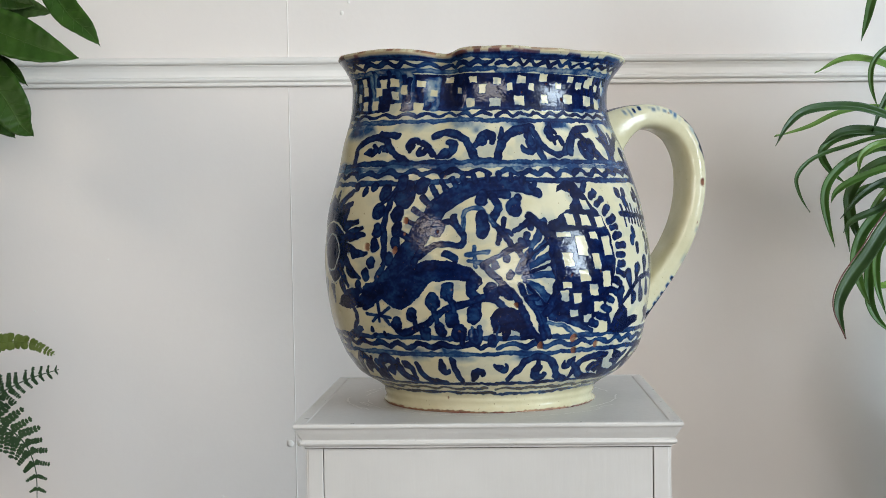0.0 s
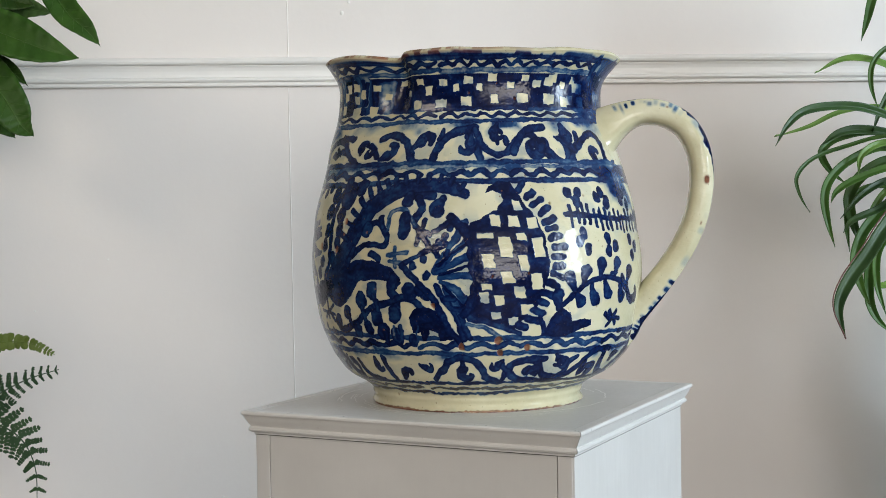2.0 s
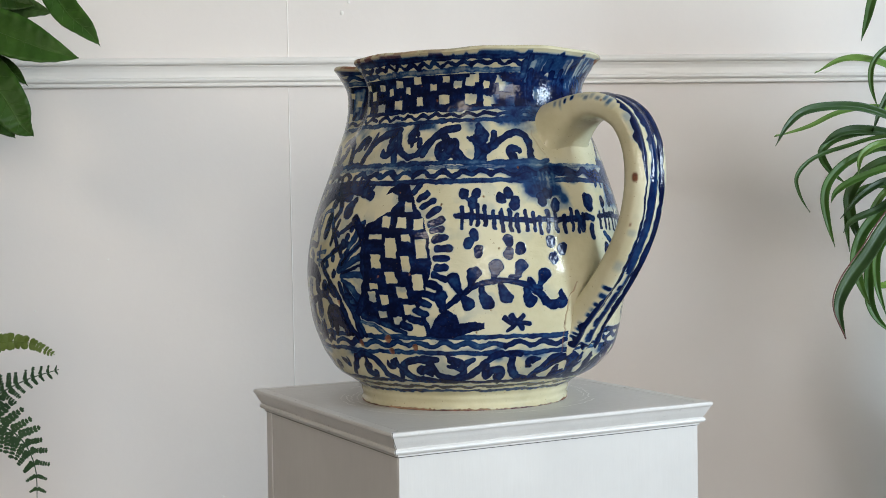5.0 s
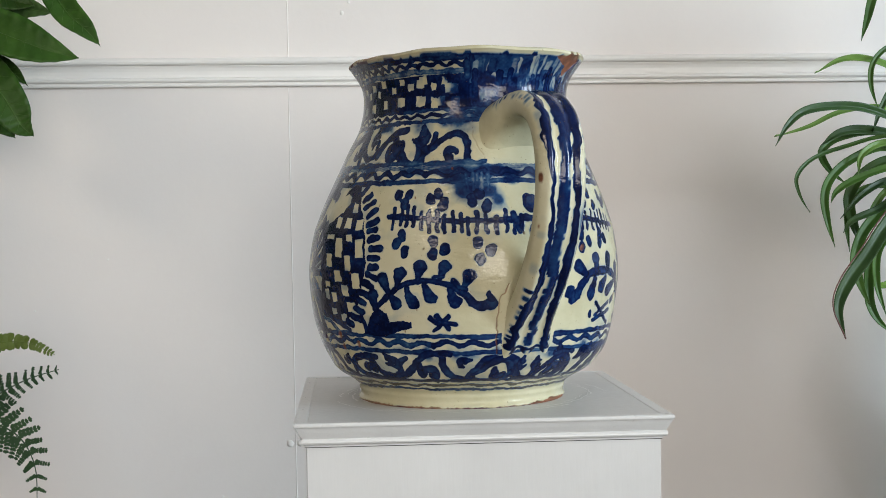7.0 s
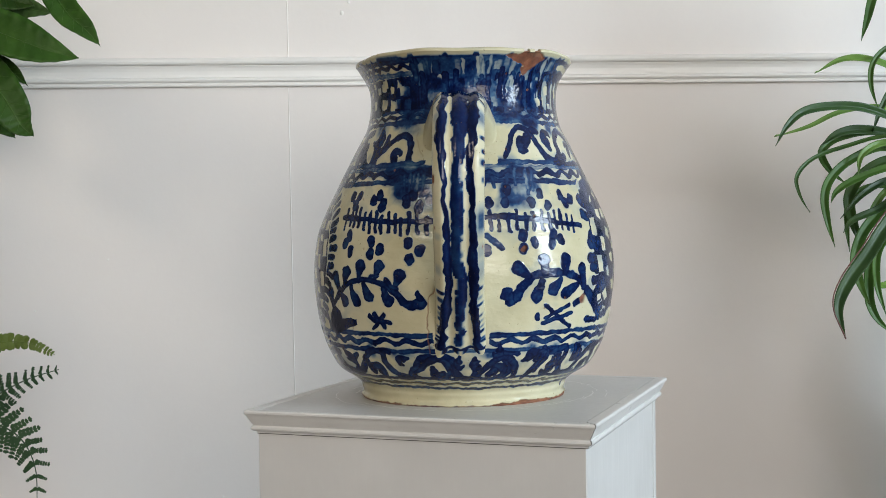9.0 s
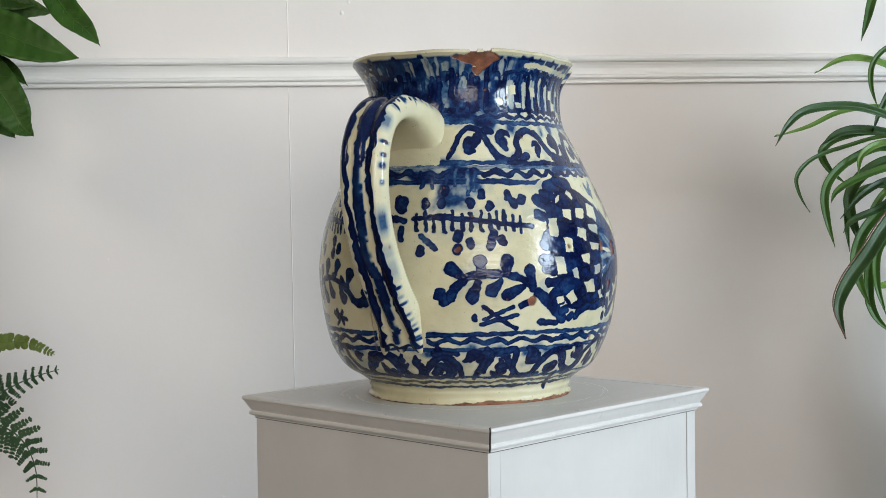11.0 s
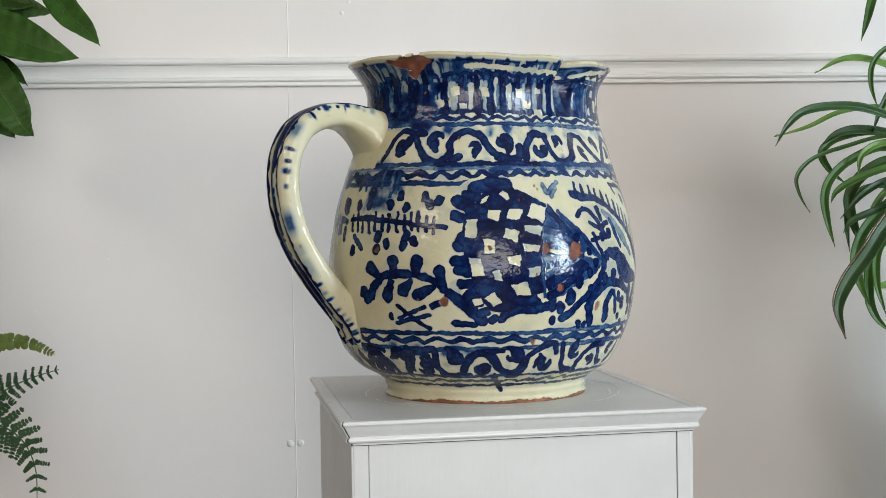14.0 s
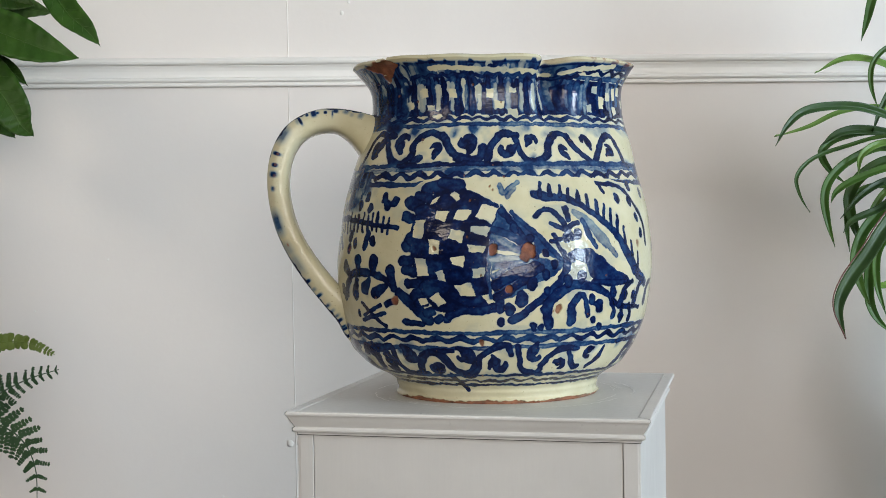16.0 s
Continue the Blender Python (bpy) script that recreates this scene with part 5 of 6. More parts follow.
def handle_paint():
    """Three long brushed stripes that wander and meet down the handle's back, short ticks on its edges, drips at its foot."""
    rng = np.random.default_rng(11)
    dye, raw = np.zeros((HN, HM)), np.zeros((HN, HM))
    s = np.linspace(0, 1, HN)[:, None]
    a = np.linspace(0, 2 * math.pi, HM, endpoint=False)[None, :]
    across = -np.sign(np.cos(a)) * np.abs(np.cos(a)) ** 0.55 * HANDLE_SIDE
    back = np.clip(0.5 + (np.sin(a) - 0.15) / 0.2, 0, 1)
    at = [0.08, 0.20, 0.31, 0.447, 0.507, 0.573, 0.633, 0.68, 0.723, 0.80, 0.853, 0.907, 0.935]

    def shaky(size, cells):
        return np.interp(s, np.linspace(0, 1, cells), rng.uniform(-size, size, cells))

    for mid, half, deep in (([-0.45, -0.50, -0.52, -0.70, -0.65, -0.53, -0.44, -0.46, -0.41, -0.53, -0.67, -0.69, -0.70], [0.12, 0.15, 0.14, 0.18, 0.12, 0.085, 0.12, 0.18, 0.15, 0.20, 0.12, 0.13, 0.15], 0.93),
                            ([0.0, 0.03, 0.04, 0.06, 0.0, -0.09, -0.06, -0.16, 0.16, 0.02, 0.0, -0.07, -0.06], [0.26, 0.30, 0.30, 0.27, 0.24, 0.20, 0.20, 0.22, 0.22, 0.20, 0.20, 0.13, 0.04], 0.82),
                            ([0.50, 0.55, 0.58, 0.54, 0.45, 0.53, 0.56, 0.52, 0.60, 0.53, 0.61, 0.62, 0.62], [0.18, 0.20, 0.22, 0.18, 0.12, 0.13, 0.16, 0.16, 0.20, 0.17, 0.15, 0.12, 0.14], 0.97)):
        line = np.interp(s, at, mid) + shaky(0.06, 38) + shaky(0.04, 110)
        w = np.interp(s, at, half) * (1.04 + shaky(0.25, 32)) + shaky(0.025, 110)
        edge = (w - np.abs(across - line)) / 0.035
        inside = np.clip(edge + 0.5, 0, 1) * back * (s > 0.07) * (s < 0.94)
        tone = deep * (0.86 + 0.14 * np.clip(1.6 - edge * 0.4, 0, 1) + shaky(0.10, 26))
        dye = np.maximum(dye, np.maximum(inside * tone, 0.27 * back * np.clip(1 + edge / 3.6, 0, 1) * np.clip(0.4 + shaky(0.9, 22), 0, 1) * (s < 0.93)))
    # the foot: a cross stroke and short drips
    dye = np.maximum(dye, back * 0.9 * np.clip(1.5 - np.abs(s - 0.935 - 0.004 * np.cos(across * 9)) / 0.006, 0, 1) * (np.abs(across) < 0.85))
    for c in (-0.52, -0.18, 0.18, 0.52):
        dye = np.maximum(dye, back * 0.93 * np.clip(1.5 - np.abs(across - c) / 0.085, 0, 1) * (s > 0.93) * np.clip((0.972 - s) / 0.004, 0, 1))

    def tick(c, side, deep, long, tall, shift=0.62):
        e = (math.pi - shift) if side * HANDLE_SIDE > 0 else shift
        near = np.abs((a - e + math.pi) % (2 * math.pi) - math.pi)
        return deep * np.clip(1.4 - np.abs(s - c) / tall, 0, 1) * np.clip(1.4 - near / long, 0, 1)

    for c in np.arange(0.13, 0.36, 0.020):
        for side in (-1, 1):
            dye = np.maximum(dye, tick(c + rng.uniform(-0.009, 0.009), side, rng.uniform(0.0, 0.95), rng.uniform(0.15, 0.42), rng.uniform(0.004, 0.011), rng.uniform(0.5, 0.8)))
    for c in (0.452, 0.478, 0.505, 0.533):
        dye = np.maximum(dye, tick(c + rng.uniform(-0.007, 0.007), 1, rng.uniform(0.5, 0.95), rng.uniform(0.2, 0.4), rng.uniform(0.004, 0.009), rng.uniform(0.3, 0.5)))
        raw = np.maximum(raw, tick(c + 0.002, 1, 0.45, 0.14, 0.004, 0.30))
    for c in (0.40, 0.60, 0.66, 0.70):
        dye = np.maximum(dye, tick(c + rng.uniform(-0.01, 0.01), 1, rng.uniform(0.2, 0.5), 0.5, rng.uniform(0.012, 0.035), 0.65))
        dye = np.maximum(dye, tick(c + rng.uniform(-0.03, 0.01), -1, rng.uniform(0.05, 0.3), 0.35, rng.uniform(0.008, 0.02), 0.75))
    for c in np.arange(0.755, 0.925, 0.019):
        for side in (-1, 1):
            dye = np.maximum(dye, tick(c + rng.uniform(-0.006, 0.006), side, rng.uniform(0.3, 0.95), rng.uniform(0.25, 0.45), rng.uniform(0.004, 0.007), 0.85))
    raw = np.maximum(raw, np.clip(2.2 * tick(0.532, -1, 1.0, 0.26, 0.010, 0.35) - 0.6, 0, 1))
    for c, side in ((0.66, 1), (0.62, -1), (0.30, -1), (0.93, -1)):
        raw = np.maximum(raw, tick(c, side, 0.8, 0.10, 0.004, 0.5))
    return np.clip(dye, 0, 1), np.clip(raw, 0, 1)


HANDLE_SIDE = -1
HANDLE_DYE, HANDLE_RAW = handle_paint()


def build_handle(root):
    """A strap handle: its middle line in (out, up), swept with a ridged section."""
    out = [0.1080, 0.1210, 0.1390, 0.1560, 0.1735, 0.1905, 0.2045, 0.2150, 0.2183, 0.2142, 0.2042, 0.1888, 0.1706, 0.1525, 0.1428, 0.1365]
    up = [0.252, 0.2645, 0.2762, 0.2822, 0.2822, 0.2762, 0.2645, 0.243, 0.215, 0.184, 0.157, 0.131, 0.107, 0.086, 0.070, 0.058]
    thick = [0.031, 0.0225, 0.0158, 0.0124, 0.0118, 0.0116, 0.0115, 0.0113, 0.0111, 0.0111, 0.0113, 0.0117, 0.0123, 0.0136, 0.0145, 0.012]
    wide = [0.041, 0.034, 0.0285, 0.0248, 0.0235, 0.0230, 0.0228, 0.0228, 0.0226, 0.0224, 0.0222, 0.0222, 0.0223, 0.0235, 0.0270, 0.031]
    s = np.linspace(0, 15, HN)
    o, u, th, w = (spline(np.arange(16), v, s) for v in (out, up, thick, wide))
    do, du = np.gradient(o), np.gradient(u)
    ln = np.hypot(do, du)
    no, nu = -du / ln, do / ln      # outward side of the arch
    a = np.linspace(0, 2 * math.pi, HM, endpoint=False)
    ca, sa = np.cos(a), np.sin(a)
    side = np.sign(ca) * np.abs(ca) ** 0.55
    face = np.sign(sa) * np.abs(sa) ** 0.62
    ridge = np.where(sa > 0, 0.10 * np.cos(side * 3 * math.pi), 0)
    h = radians(HANDLE)
    er, et = np.array([math.cos(h), math.sin(h), 0]), np.array([-math.sin(h), math.cos(h), 0])
    vs = []
    for k in range(HN):
        cx, cy = jug_axis(u[k])
        f = (face + ridge) * th[k]
        rad_, hgt = o[k] + no[k] * f, u[k] + nu[k] * f
        vs.append(np.array([cx, cy, 0]) + rad_[:, None] * er + (side * w[k])[:, None] * et + hgt[:, None] * np.array([0, 0, 1]))
    me = grid_mesh("handle", np.concatenate(vs), HN, HM, GLAZE)
    for key, arr in (("cobalt", HANDLE_DYE), ("bare", HANDLE_RAW)):
        me.attributes.new(key, "FLOAT", "POINT").data.foreach_set("value", arr.astype(np.float32).ravel())
    ob = new("handle", me)
    ob.parent = root
    return ob


JUG = build_jug()

# ---- plants at both sides, rooted in pots outside the view ----
def leaf_paint(name, dark, light, rough=0.4, vein=0.0):
    mat = material(name, dark, rough)
    n, l, b = nodes_of(mat)
    no = noise_node(n, l, 22, 5, 0.6)
    col = ramp(n, l, no.outputs["Fac"], [(0.3, dark), (0.7, light)])
    info = n.new("ShaderNodeObjectInfo")
    hsv = n.new("ShaderNodeHueSaturation")
    mr = n.new("ShaderNodeMapRange")
    mr.inputs["To Min"].default_value, mr.inputs["To Max"].default_value = 0.7, 1.35
    l.new(info.outputs["Random"], mr.inputs["Value"])
    l.new(mr.outputs[0], hsv.inputs["Value"])
    l.new(col.outputs[0], hsv.inputs["Color"])
    l.new(hsv.outputs[0], b.inputs["Base Color"])
    fine = noise_node(n, l, 160, 4, 0.6)
    b.inputs["Specular IOR Level"].default_value = 0.26
    bump(n, l, b, fine.outputs["Fac"], 0.3, 0.001)
    return mat


BROAD = leaf_paint("broad_leaf", (0.012, 0.041, 0.004), (0.030, 0.077, 0.009), 0.45)
BROAD_PALE = leaf_paint("broad_leaf_pale", (0.035, 0.075, 0.018), (0.06, 0.115, 0.03), 0.5)
VEIN = leaf_paint("leaf_vein", (0.035, 0.085, 0.015), (0.07, 0.14, 0.03), 0.5)
STRAP = leaf_paint("strap_leaf", (0.022, 0.068, 0.010), (0.058, 0.135, 0.022), 0.42)
STRAP_PALE = leaf_paint("strap_leaf_pale", (0.07, 0.15, 0.025), (0.13, 0.24, 0.05), 0.4)
STRAP_DARK = leaf_paint("strap_leaf_dark", (0.014, 0.042, 0.012), (0.036, 0.080, 0.022), 0.38)
EDGE_RED = material("leaf_edge_red", (0.10, 0.030, 0.022), 0.45)
FERN = leaf_paint("fern_leaf", (0.014, 0.046, 0.020), (0.036, 0.088, 0.034), 0.6)
FERN_PALE = leaf_paint("fern_leaf_pale", (0.11, 0.17, 0.03), (0.17, 0.25, 0.06), 0.5)
STEM = leaf_paint("plant_stem", (0.07, 0.06, 0.03), (0.12, 0.10, 0.05), 0.7)
POT = painted("clay_pot", (0.30, 0.15, 0.09), (0.22, 0.11, 0.07), 0.8, 12.0)
SOIL = painted("soil", (0.04, 0.03, 0.02), (0.025, 0.02, 0.015), 0.95, 40.0)


def spine(pts, n):
    k, s = np.arange(len(pts)), np.linspace(0, len(pts) - 1, n)
    return [Vector(v) for v in zip(*(spline(k, [p[i] for p in pts], s) for i in range(3)))]


def leaf(parent, name, pts, wide, shape, mat, fold=0.25, tilt=0.0, wave_=0.0, thick=0.0007, n=34, seed=0, veins=0.0, vein_mat=None):
    """A leaf swept along its midrib: shape(s) gives the half-width's share, fold lifts the two sides, wave_ ripples the edge."""
    line = spine(pts, n)
    bm = bmesh.new()
    rows = []
    face = Vector((math.sin(tilt) * 0.9, -1, 0.25)).normalized()
    for i, c in enumerate(line):
        d = (line[min(i + 1, n - 1)] - line[max(i - 1, 0)]).normalized()
        side = d.cross(face).normalized()
        up = side.cross(d).normalized()
        w = wide * shape(i / (n - 1))
        row = []
        for j in range(9):
            e = (j - 4) / 4
            ripple = wave_ * wide * abs(e) ** 2 * math.sin(i * 0.75 + seed + (2 if e > 0 else 0))
            rib = -0.0009 * math.exp(-(e / 0.09) ** 2) + veins * math.sin((i / n * 11 - abs(e) * 0.9) * 2 * math.pi) * (1 - abs(e) ** 4)
            row.append(bm.verts.new(c + side * (w * e) + up * (fold * w * abs(e) ** 1.3 + ripple + rib)))
        rows.append(row)
    for a, b in zip(rows[:-1], rows[1:]):
        for j in range(8):
            bm.faces.new((a[j], a[j + 1], b[j + 1], b[j]))
    ribs = []
    if vein_mat:
        ribs.append(([rows[i][4].co + face * 0.0007 for i in range(0, n - 4, 3)], 0.0011))
        for i in range(8, int(n * 0.80), max(n // 8, 1)):
            for sgn in (-1, 1):
                ribs.append(([rows[min(i + int(n * 0.035 * k), n - 1)][4 + sgn * k].co + face * 0.0005 for k in range(4)], 0.00045))
    bmesh.ops.recalc_face_normals(bm, faces=bm.faces)
    bmesh.ops.solidify(bm, geom=bm.faces[:], thickness=thick)
    blade = part(name, bm, mat, parent)
    if vein_mat:
        bm = bmesh.new()
        for line_, r in ribs:
            tube(bm, line_, lambda s: r * (1 - 0.75 * s), 5)
        part("veins", bm, vein_mat, blade, "paler raised veins")
    return blade


def tube(bm, line, radius, sides=8):
    rings = []
    for i, c in enumerate(line):
        d = (line[min(i + 1, len(line) - 1)] - line[max(i - 1, 0)]).normalized()
        u = d.cross(Vector((0.3, 1, 0.2))).normalized()
        v = d.cross(u)
        r = radius(i / (len(line) - 1))
        rings.append([bm.verts.new(c + (u * math.cos(a) + v * math.sin(a)) * r) for a in (2 * math.pi * k / sides for k in range(sides))])
    for a, b in zip(rings[:-1], rings[1:]):
        for k in range(sides):
            bm.faces.new((a[k], a[(k + 1) % sides], b[(k + 1) % sides], b[k]))


def pot(parent, x, y, r, h, z=0.0):
    bm = bmesh.new()
    prof = [(0.0, 0.0), (0.72 * r, 0.0), (0.95 * r, 0.82 * h), (1.04 * r, 0.83 * h), (1.05 * r, h), (0.95 * r, h), (0.90 * r, 0.86 * h), (0.0, 0.86 * h)]
    rings = [[bm.verts.new((x + q * math.cos(a), y + q * math.sin(a), z + u)) for a in (2 * math.pi * k / 32 for k in range(32))] for q, u in prof]
    for a, b in zip(rings[:-1], rings[1:]):
        for k in range(32):
            bm.faces.new((a[k], a[(k + 1) % 32], b[(k + 1) % 32], b[k]))
    bmesh.ops.remove_doubles(bm, verts=bm.verts[:], dist=1e-5)
    part("pot", bm, POT, parent)


def oval(s):
    return max(0.02, math.sin(math.pi * min(s * 0.94 + 0.06, 1.0) ** 0.8) ** 0.75 * (1 - 0.25 * s))


def pointed(s):
    return max(0.02, (0.35 + 0.65 * min(s / 0.35, 1)) * (1 - max(0, (s - 0.45) / 0.55) ** 1.9))


def ribbon(s):
    return max(0.03, (0.75 + 0.25 * min(s / 0.3, 1)) * (1 - max(0, (s - 0.55) / 0.45) ** 2.2))


def build_broad_plant():
    root = new("broad_leaf_plant")
    tagged(root, "tall green houseplant with broad glossy dark leaves", "plant")
    x = -0.80
    bm = bmesh.new()
    tube(bm, spine([(x, 0.36, 0.20), (x + 0.02, 0.36, 0.8), (x - 0.01, 0.36, 1.3), (x + 0.03, 0.36, 1.62)], 40), lambda s: 0.011 - 0.005 * s)
    part("trunk", bm, STEM, root)
    pot(root, x, 0.36, 0.15, 0.26)
    for pts, w, mat, fold, sd, sh in (
            ([(-0.593, 0.360, 1.510), (-0.565, 0.340, 1.473), (-0.534, 0.320, 1.431), (-0.508, 0.310, 1.408), (-0.490, 0.310, 1.388)], 0.0180, BROAD, 0.35, 1, pointed),
            ([(-0.718, 0.360, 1.454), (-0.665, 0.340, 1.425), (-0.606, 0.320, 1.401), (-0.560, 0.310, 1.383), (-0.517, 0.310, 1.371)], 0.0300, BROAD, 0.22, 2, pointed),
            ([(-0.716, 0.390, 1.432), (-0.658, 0.380, 1.443), (-0.609, 0.370, 1.445), (-0.567, 0.360, 1.437)], 0.0260, BROAD_PALE, 0.15, 3, oval),
            ([(-0.690, 0.380, 1.389), (-0.644, 0.360, 1.373), (-0.618, 0.350, 1.360), (-0.599, 0.350, 1.344)], 0.0120, BROAD, 0.5, 4, pointed),
            ([(-0.670, 0.360, 1.386), (-0.637, 0.330, 1.349), (-0.610, 0.320, 1.312), (-0.596, 0.320, 1.288), (-0.581, 0.320, 1.275)], 0.0290, BROAD, 0.28, 5, oval),
            ([(-0.706, 0.380, 1.348), (-0.668, 0.360, 1.320), (-0.635, 0.350, 1.296), (-0.616, 0.350, 1.275)], 0.0260, BROAD, 0.2, 6, oval),
            ([(-0.690, 0.370, 1.503), (-0.657, 0.360, 1.475), (-0.616, 0.350, 1.454), (-0.587, 0.350, 1.446)], 0.0250, BROAD, 0.2, 7, oval)):
        leaf(root, "leaf", pts, w, sh, mat, fold, 0.2, 0.03, 0.0007, 90, sd, 0.00030, VEIN)
        bm = bmesh.new()
        a = Vector(pts[0])
        tube(bm, spine([(x + 0.01, 0.36, a.z - 0.06), ((x + a.x) / 2, 0.36, a.z - 0.01), tuple(a), pts[1]], 16), lambda s: 0.0026 - 0.0014 * s, 6)
        part("leaf_stalk", bm, BROAD_PALE, root)
    # extra leaves added out of view to throw soft shade on the left wall
    rng = random.Random(5)
    for k in range(46):
        a, size, h = rng.uniform(1.4, 5.0), rng.uniform(0.14, 0.24), rng.uniform(1.02, 1.66)
        b = Vector((x - 0.01, 0.36, h))
        if k % 3 == 0:
            a, b.z, size = rng.uniform(-0.7, 0.9), rng.uniform(1.60, 1.72), rng.uniform(0.16, 0.30)
        if k % 3 == 1:
            a, b.z, size = rng.uniform(4.1, 5.15), rng.uniform(0.92, 1.40), rng.uniform(0.28, 0.42)
        way = Vector((math.cos(a), (1.0 if k % 3 == 1 else 0.6) * math.sin(a), 0))
        lift = 0.07 if k % 3 == 0 else rng.uniform(0.0, 0.06)
        leaf(root, "leaf", [tuple(b), tuple(b + way * size * 0.35 + Vector((0, 0, lift))), tuple(b + way * size * 0.7 + Vector((0, 0, lift * 0.9))), tuple(b + way * size + Vector((0, 0, lift - 0.05)))],
             rng.uniform(0.022, 0.036), pointed, rng.choice((BROAD, BROAD, BROAD_PALE)), 0.25, 0.2, 0.04, 0.0007, 24, k, 0.0002)


def build_strap_plant():
    root = new("strap_leaf_plant")
    tagged(root, "tall houseplant with long arching strap-like green leaves", "plant")
    x, y = 0.67, 0.30
    bm = bmesh.new()
    tube(bm, spine([(x, y, 0.2), (x + 0.01, y, 0.7), (x + 0.01, y, 1.2), (x + 0.02, y, 1.39)], 40), lambda s: 0.016 - 0.004 * s)
    part("trunk", bm, STEM, root)
    pot(root, x, y, 0.16, 0.26)
    for pts, w, mat in (
            ([(0.556, 0.300, 1.213), (0.509, 0.280, 1.265), (0.462, 0.260, 1.285), (0.419, 0.250, 1.289), (0.380, 0.240, 1.283), (0.357, 0.230, 1.266), (0.340, 0.220, 1.241)], 0.0074, STRAP_DARK),
            ([(0.556, 0.320, 1.256), (0.501, 0.320, 1.291), (0.442, 0.310, 1.287), (0.400, 0.310, 1.269), (0.358, 0.310, 1.257)], 0.0042, STRAP_PALE),
            ([(0.567, 0.330, 1.285), (0.518, 0.330, 1.336), (0.480, 0.320, 1.352), (0.445, 0.320, 1.353), (0.411, 0.320, 1.336)], 0.0058, STRAP_PALE),
            ([(0.536, 0.320, 1.468), (0.495, 0.300, 1.451), (0.473, 0.280, 1.424), (0.463, 0.270, 1.397), (0.452, 0.260, 1.368)], 0.0072, STRAP),
            ([(0.553, 0.330, 1.377), (0.505, 0.320, 1.368), (0.481, 0.310, 1.347), (0.478, 0.310, 1.320), (0.483, 0.300, 1.290)], 0.0046, STRAP),
            ([(0.556, 0.320, 1.221), (0.511, 0.310, 1.253), (0.467, 0.300, 1.263), (0.433, 0.290, 1.259), (0.410, 0.290, 1.244)], 0.0080, STRAP_DARK),
            ([(0.559, 0.330, 1.236), (0.496, 0.330, 1.261), (0.444, 0.320, 1.256), (0.417, 0.310, 1.238), (0.423, 0.300, 1.215), (0.445, 0.300, 1.196)], 0.0066, STRAP),
            ([(0.553, 0.310, 1.249), (0.493, 0.300, 1.255), (0.446, 0.300, 1.244), (0.402, 0.290, 1.229), (0.379, 0.280, 1.207), (0.382, 0.280, 1.184), (0.394, 0.280, 1.162)], 0.0036, STRAP),
            ([(0.549, 0.300, 1.213), (0.491, 0.290, 1.240), (0.447, 0.280, 1.227), (0.418, 0.270, 1.204), (0.407, 0.260, 1.179), (0.411, 0.260, 1.149), (0.419, 0.260, 1.120)], 0.0072, STRAP),
            ([(0.559, 0.330, 1.207), (0.510, 0.330, 1.226), (0.469, 0.320, 1.207), (0.453, 0.320, 1.179), (0.456, 0.310, 1.145), (0.469, 0.310, 1.115)], 0.0096, STRAP),
            ([(0.549, 0.300, 1.192), (0.501, 0.300, 1.201), (0.463, 0.290, 1.185), (0.431, 0.280, 1.154)], 0.0060, STRAP_DARK),
            ([(0.546, 0.270, 1.185), (0.506, 0.250, 1.178), (0.471, 0.230, 1.144), (0.448, 0.220, 1.113), (0.420, 0.210, 1.078), (0.407, 0.200, 1.049), (0.415, 0.200, 1.014)], 0.0112, STRAP_DARK),
            ([(0.556, 0.320, 1.182), (0.511, 0.310, 1.179), (0.469, 0.300, 1.143), (0.452, 0.290, 1.107), (0.457, 0.290, 1.075), (0.470, 0.290, 1.044)], 0.0088, STRAP),
            ([(0.552, 0.330, 1.193), (0.482, 0.330, 1.194), (0.453, 0.320, 1.172), (0.450, 0.320, 1.143), (0.453, 0.320, 1.112)], 0.0048, STRAP),
            ([(0.556, 0.320, 1.164), (0.511, 0.310, 1.144), (0.476, 0.300, 1.106), (0.471, 0.300, 1.060), (0.479, 0.300, 1.032), (0.500, 0.300, 1.009)], 0.0080, STRAP),
            ([(0.549, 0.300, 1.171), (0.511, 0.290, 1.151), (0.478, 0.280, 1.117), (0.475, 0.280, 1.075), (0.486, 0.280, 1.034)], 0.0066, STRAP),
            ([(0.563, 0.340, 1.215), (0.513, 0.340, 1.194), (0.487, 0.330, 1.168), (0.477, 0.330, 1.141)], 0.0056, STRAP_PALE),
            ([(0.546, 0.290, 1.220), (0.509, 0.280, 1.241), (0.481, 0.280, 1.245), (0.455, 0.270, 1.231), (0.450, 0.270, 1.207)], 0.0062, STRAP_PALE),
            ([(0.549, 0.280, 1.213), (0.512, 0.270, 1.220), (0.478, 0.270, 1.213), (0.444, 0.270, 1.200), (0.424, 0.270, 1.187), (0.417, 0.270, 1.173)], 0.0062, STRAP),
            ([(0.549, 0.280, 1.192), (0.505, 0.270, 1.185), (0.474, 0.270, 1.165), (0.441, 0.260, 1.152), (0.429, 0.260, 1.137)], 0.0062, STRAP_DARK),
            ([(0.563, 0.320, 1.129), (0.524, 0.310, 1.094), (0.493, 0.310, 1.070), (0.472, 0.310, 1.080)], 0.0060, STRAP_PALE),
            ([(0.553, 0.330, 1.285), (0.515, 0.320, 1.320), (0.491, 0.310, 1.292), (0.477, 0.300, 1.260)], 0.0050, STRAP_DARK)):
        leaf(root, "leaf", pts, w * 0.76, ribbon, mat, 0.45, -0.3, 0.05, 0.0006, 40)
        bm = bmesh.new()
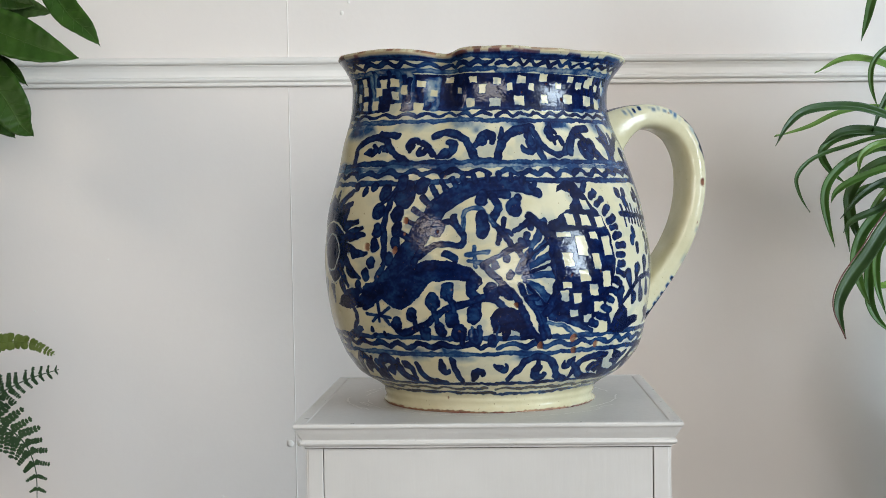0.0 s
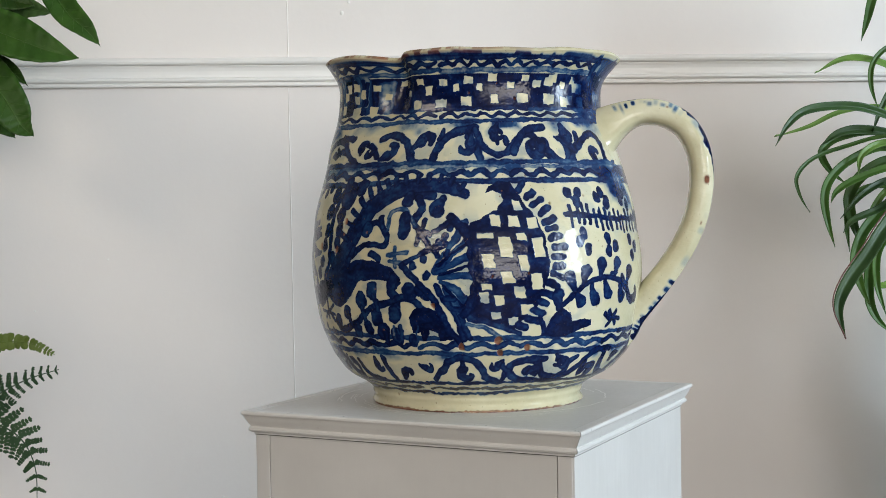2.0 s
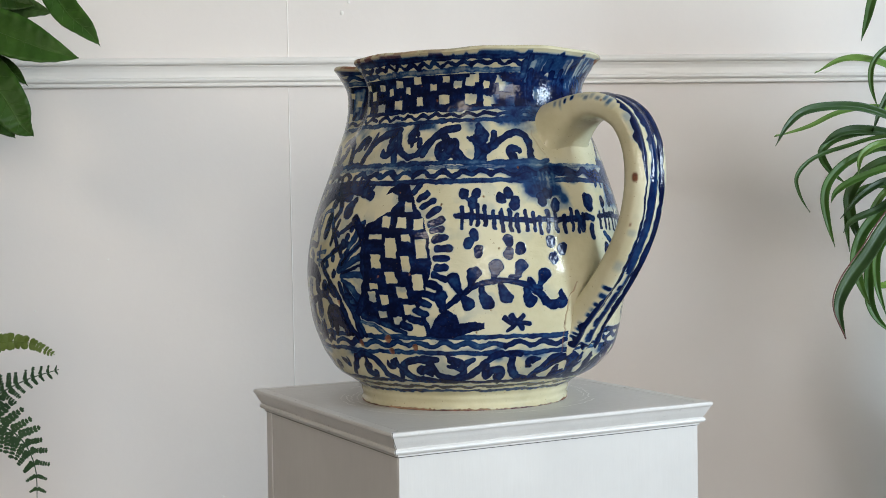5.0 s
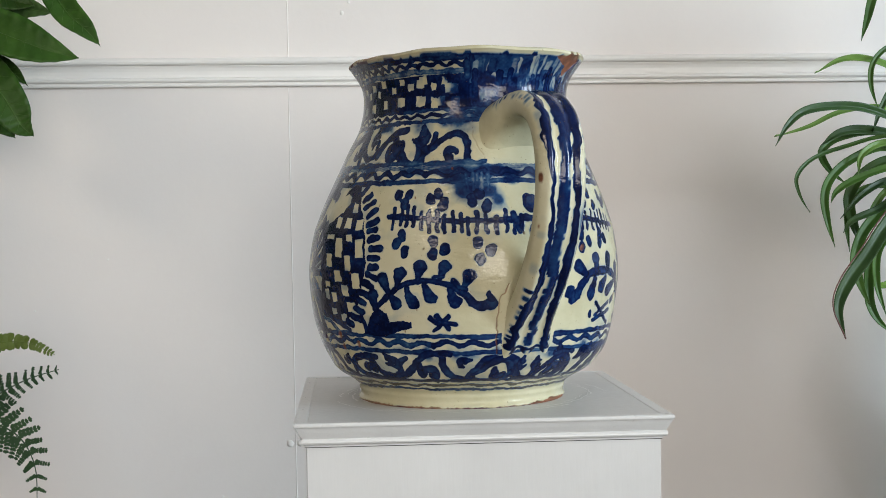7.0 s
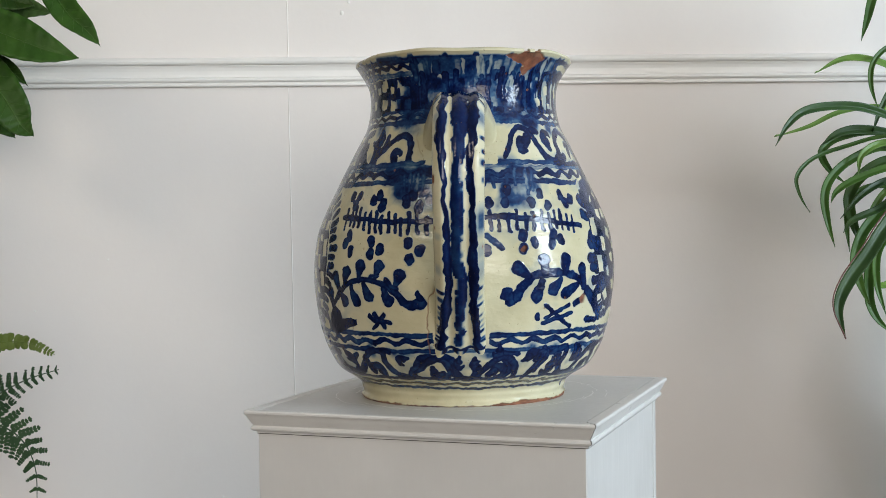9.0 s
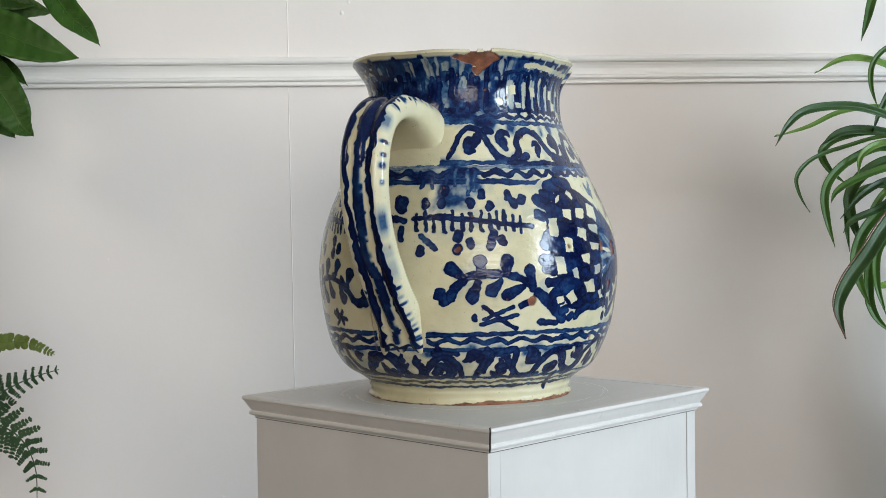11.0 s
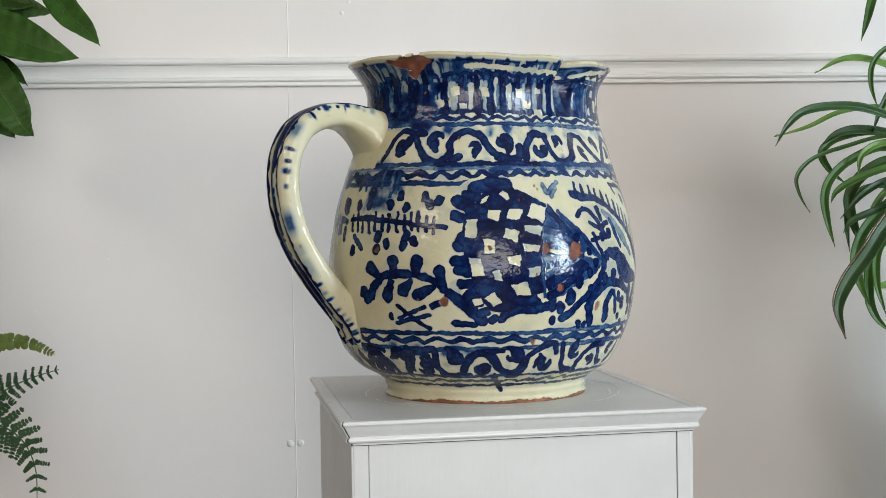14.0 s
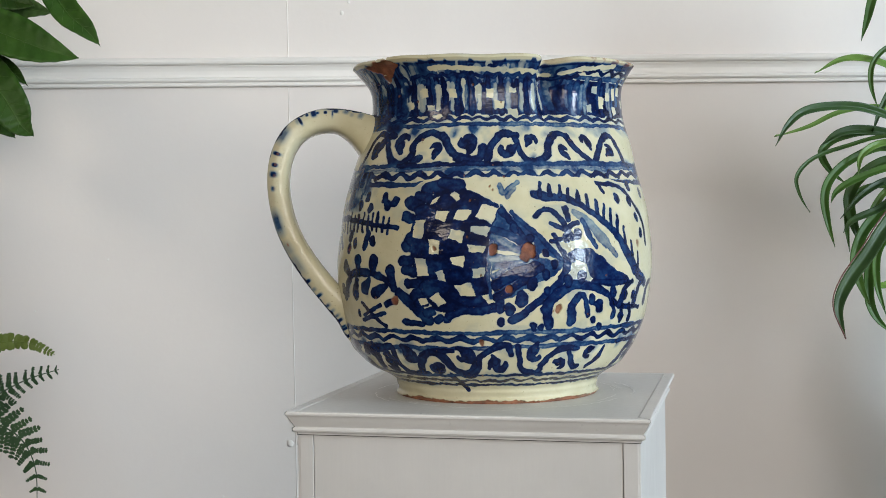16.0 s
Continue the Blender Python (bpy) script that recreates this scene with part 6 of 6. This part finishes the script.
        a = Vector(pts[0])
        tube(bm, spine([(x, y, min(a.z - 0.02, 1.29)), ((x + a.x) / 2, (y + a.y) / 2, a.z + 0.004), tuple(a), pts[1]], 14), lambda s: 0.0042 - 0.0022 * s, 6)
        part("leaf_base", bm, STRAP, root)
    # unseen leaves added to block window light, mostly from the wall's lower right
    rng = random.Random(8)
    for k in range(120):
        a, l, h = rng.uniform(-1.15, 1.8), rng.uniform(0.26, 0.50), rng.uniform(0.80, 1.38) if k < 40 else rng.uniform(0.45, 0.92)
        rise, drop = rng.uniform(0.03, 0.14), rng.uniform(0.02, 0.30)
        way = Vector((math.cos(a), math.sin(a) * 0.75, 0))
        b = Vector((x + 0.03, y, h))
        if b.y + way.y * l > 0.66:
            l = (0.66 - b.y) / way.y
        leaf(root, "leaf", [tuple(b), tuple(b + way * l * 0.35 + Vector((0, 0, rise))), tuple(b + way * l * 0.72 + Vector((0, 0, rise * 0.6))), tuple(b + way * l + Vector((0, 0, -drop)))],
             rng.uniform(0.010, 0.018), ribbon, rng.choice((STRAP, STRAP_DARK, STRAP)), 0.3, 0.3, 0.02, 0.0006, 20)
    # more unseen leaves, higher up, added to shade the wall's upper right
    for k in range(20):
        a, l, h = rng.uniform(-0.9, 1.1), rng.uniform(0.22, 0.44), rng.uniform(1.22, 1.46)
        way, b = Vector((math.cos(a), math.sin(a) * 0.7, 0)), Vector((x + 0.03, y, h))
        if b.y + way.y * l > 0.66:
            l = (0.66 - b.y) / way.y
        leaf(root, "leaf", [tuple(b), tuple(b + way * l * 0.35 + Vector((0, 0, 0.10))), tuple(b + way * l * 0.72 + Vector((0, 0, 0.06))), tuple(b + way * l + Vector((0, 0, -rng.uniform(0.02, 0.2))))],
             rng.uniform(0.008, 0.014), ribbon, rng.choice((STRAP, STRAP_DARK)), 0.3, 0.3, 0.02, 0.0006, 20)
    pts = [(0.546, 0.270, 1.185), (0.505, 0.248, 1.178), (0.471, 0.228, 1.144), (0.448, 0.218, 1.113), (0.420, 0.208, 1.078), (0.406, 0.199, 1.049), (0.415, 0.199, 1.014)]
    bm = bmesh.new()
    line = spine(pts, 50)
    tube(bm, [c + Vector((-0.0112 * ribbon(k / 49) * 0.80, 0, 0.0112 * ribbon(k / 49) * 0.58)) for k, c in enumerate(line)], lambda s: 0.0009, 6)
    part("leaf_edge", bm, EDGE_RED, root, "reddish leaf edge")


def leaflet(bm, c, d, up, length, wide):
    """A small blunt leaflet."""
    side = d.cross(up).normalized()
    prof = ((0.0, 0.25), (0.25, 0.9), (0.6, 1.0), (0.88, 0.6), (1.0, 0.1))
    row = None
    for s, w in prof:
        p = c + d * (length * s)
        nxt = [bm.verts.new(p - side * (wide * w)), bm.verts.new(p + up * (0.12 * wide)), bm.verts.new(p + side * (wide * w))]
        if row:
            bm.faces.new((row[0], row[1], nxt[1], nxt[0]))
            bm.faces.new((row[1], row[2], nxt[2], nxt[1]))
        row = nxt


def frond(parent, pts, reach, mat, pairs, lobes, seed, lean=0.9):
    """A fern frond: a curved midrib with paired side ribs, each set with small leaflets."""
    rng = random.Random(seed)
    line = spine(pts, 80)
    bm = bmesh.new()
    tube(bm, line, lambda s: 0.0016 - 0.0011 * s, 6)
    for k in range(pairs):
        s = 0.04 + 0.955 * k / (pairs - 1)
        i = int(s * 78)
        d = (line[i + 1] - line[i]).normalized()
        face = Vector((0.1, -1, 0.25)).normalized()
        out = d.cross(face).normalized()
        size = reach * (1 - 0.78 * s ** 1.6) * rng.uniform(0.85, 1.1)
        for sgn in (-1, 1):
            way = (out * sgn * lean + d * 0.55 + face * rng.uniform(-0.45, 0.45)).normalized()
            c = line[i]
            if lobes > 1:
                tube(bm, [c, c + way * size * 0.5, c + way * size], lambda q: 0.0006, 4)
                for m in range(lobes):
                    p = c + way * (size * (m + 0.6) / lobes)
                    ll = size * 0.25 * (1 - 0.45 * m / lobes) * rng.uniform(0.85, 1.15)
                    cross = way.cross(face).normalized()
                    for t in (-1, 1):
                        leaflet(bm, p, (cross * t + way * 0.7).normalized(), face, ll, ll * 0.40)
                leaflet(bm, c + way * size * 0.94, way, face, size * 0.14, size * 0.05)
            else:
                leaflet(bm, c, way, face, size, size * 0.30)
    part("frond", bm, mat, parent)


def build_fern():
    root = new("fern")
    tagged(root, "green fern with feathery arching fronds", "fern")
    x, y = -0.78, 0.18
    pot(root, x, y, 0.13, 0.24, 0.45)
    bm = bmesh.new()
    box(bm, x - 0.16, y - 0.16, 0.0, x + 0.16, y + 0.16, 0.45, 0.008)
    stand = new("plant_stand", mesh_of("plant_stand", bm, STEM, False))
    tagged(stand, "low wooden plant stand under the fern", "stand")
    base = (x + 0.02, y, 0.66)
    frond(root, [base, (-0.661, 0.200, 0.958), (-0.619, 0.200, 1.009), (-0.584, 0.200, 1.021), (-0.550, 0.200, 1.020), (-0.519, 0.200, 1.006)], 0.021, FERN_PALE, 34, 1, 1, 0.8)
    frond(root, [base, (-0.663, 0.200, 0.897), (-0.627, 0.200, 0.934), (-0.586, 0.200, 0.960), (-0.551, 0.200, 0.977), (-0.514, 0.200, 0.988)], 0.031, FERN, 19, 6, 2, 1.1)
    frond(root, [base, (-0.652, 0.200, 0.918), (-0.621, 0.200, 0.930), (-0.587, 0.200, 0.922), (-0.560, 0.200, 0.903), (-0.545, 0.200, 0.869), (-0.544, 0.200, 0.818)], 0.042, FERN, 17, 6, 3, 1.1)


build_broad_plant()
build_strap_plant()
build_fern()


def motions():
    for thing in (PLINTH, JUG):
        walk(thing, [(float(t), turned(t)) for t in range(17)])


motions()
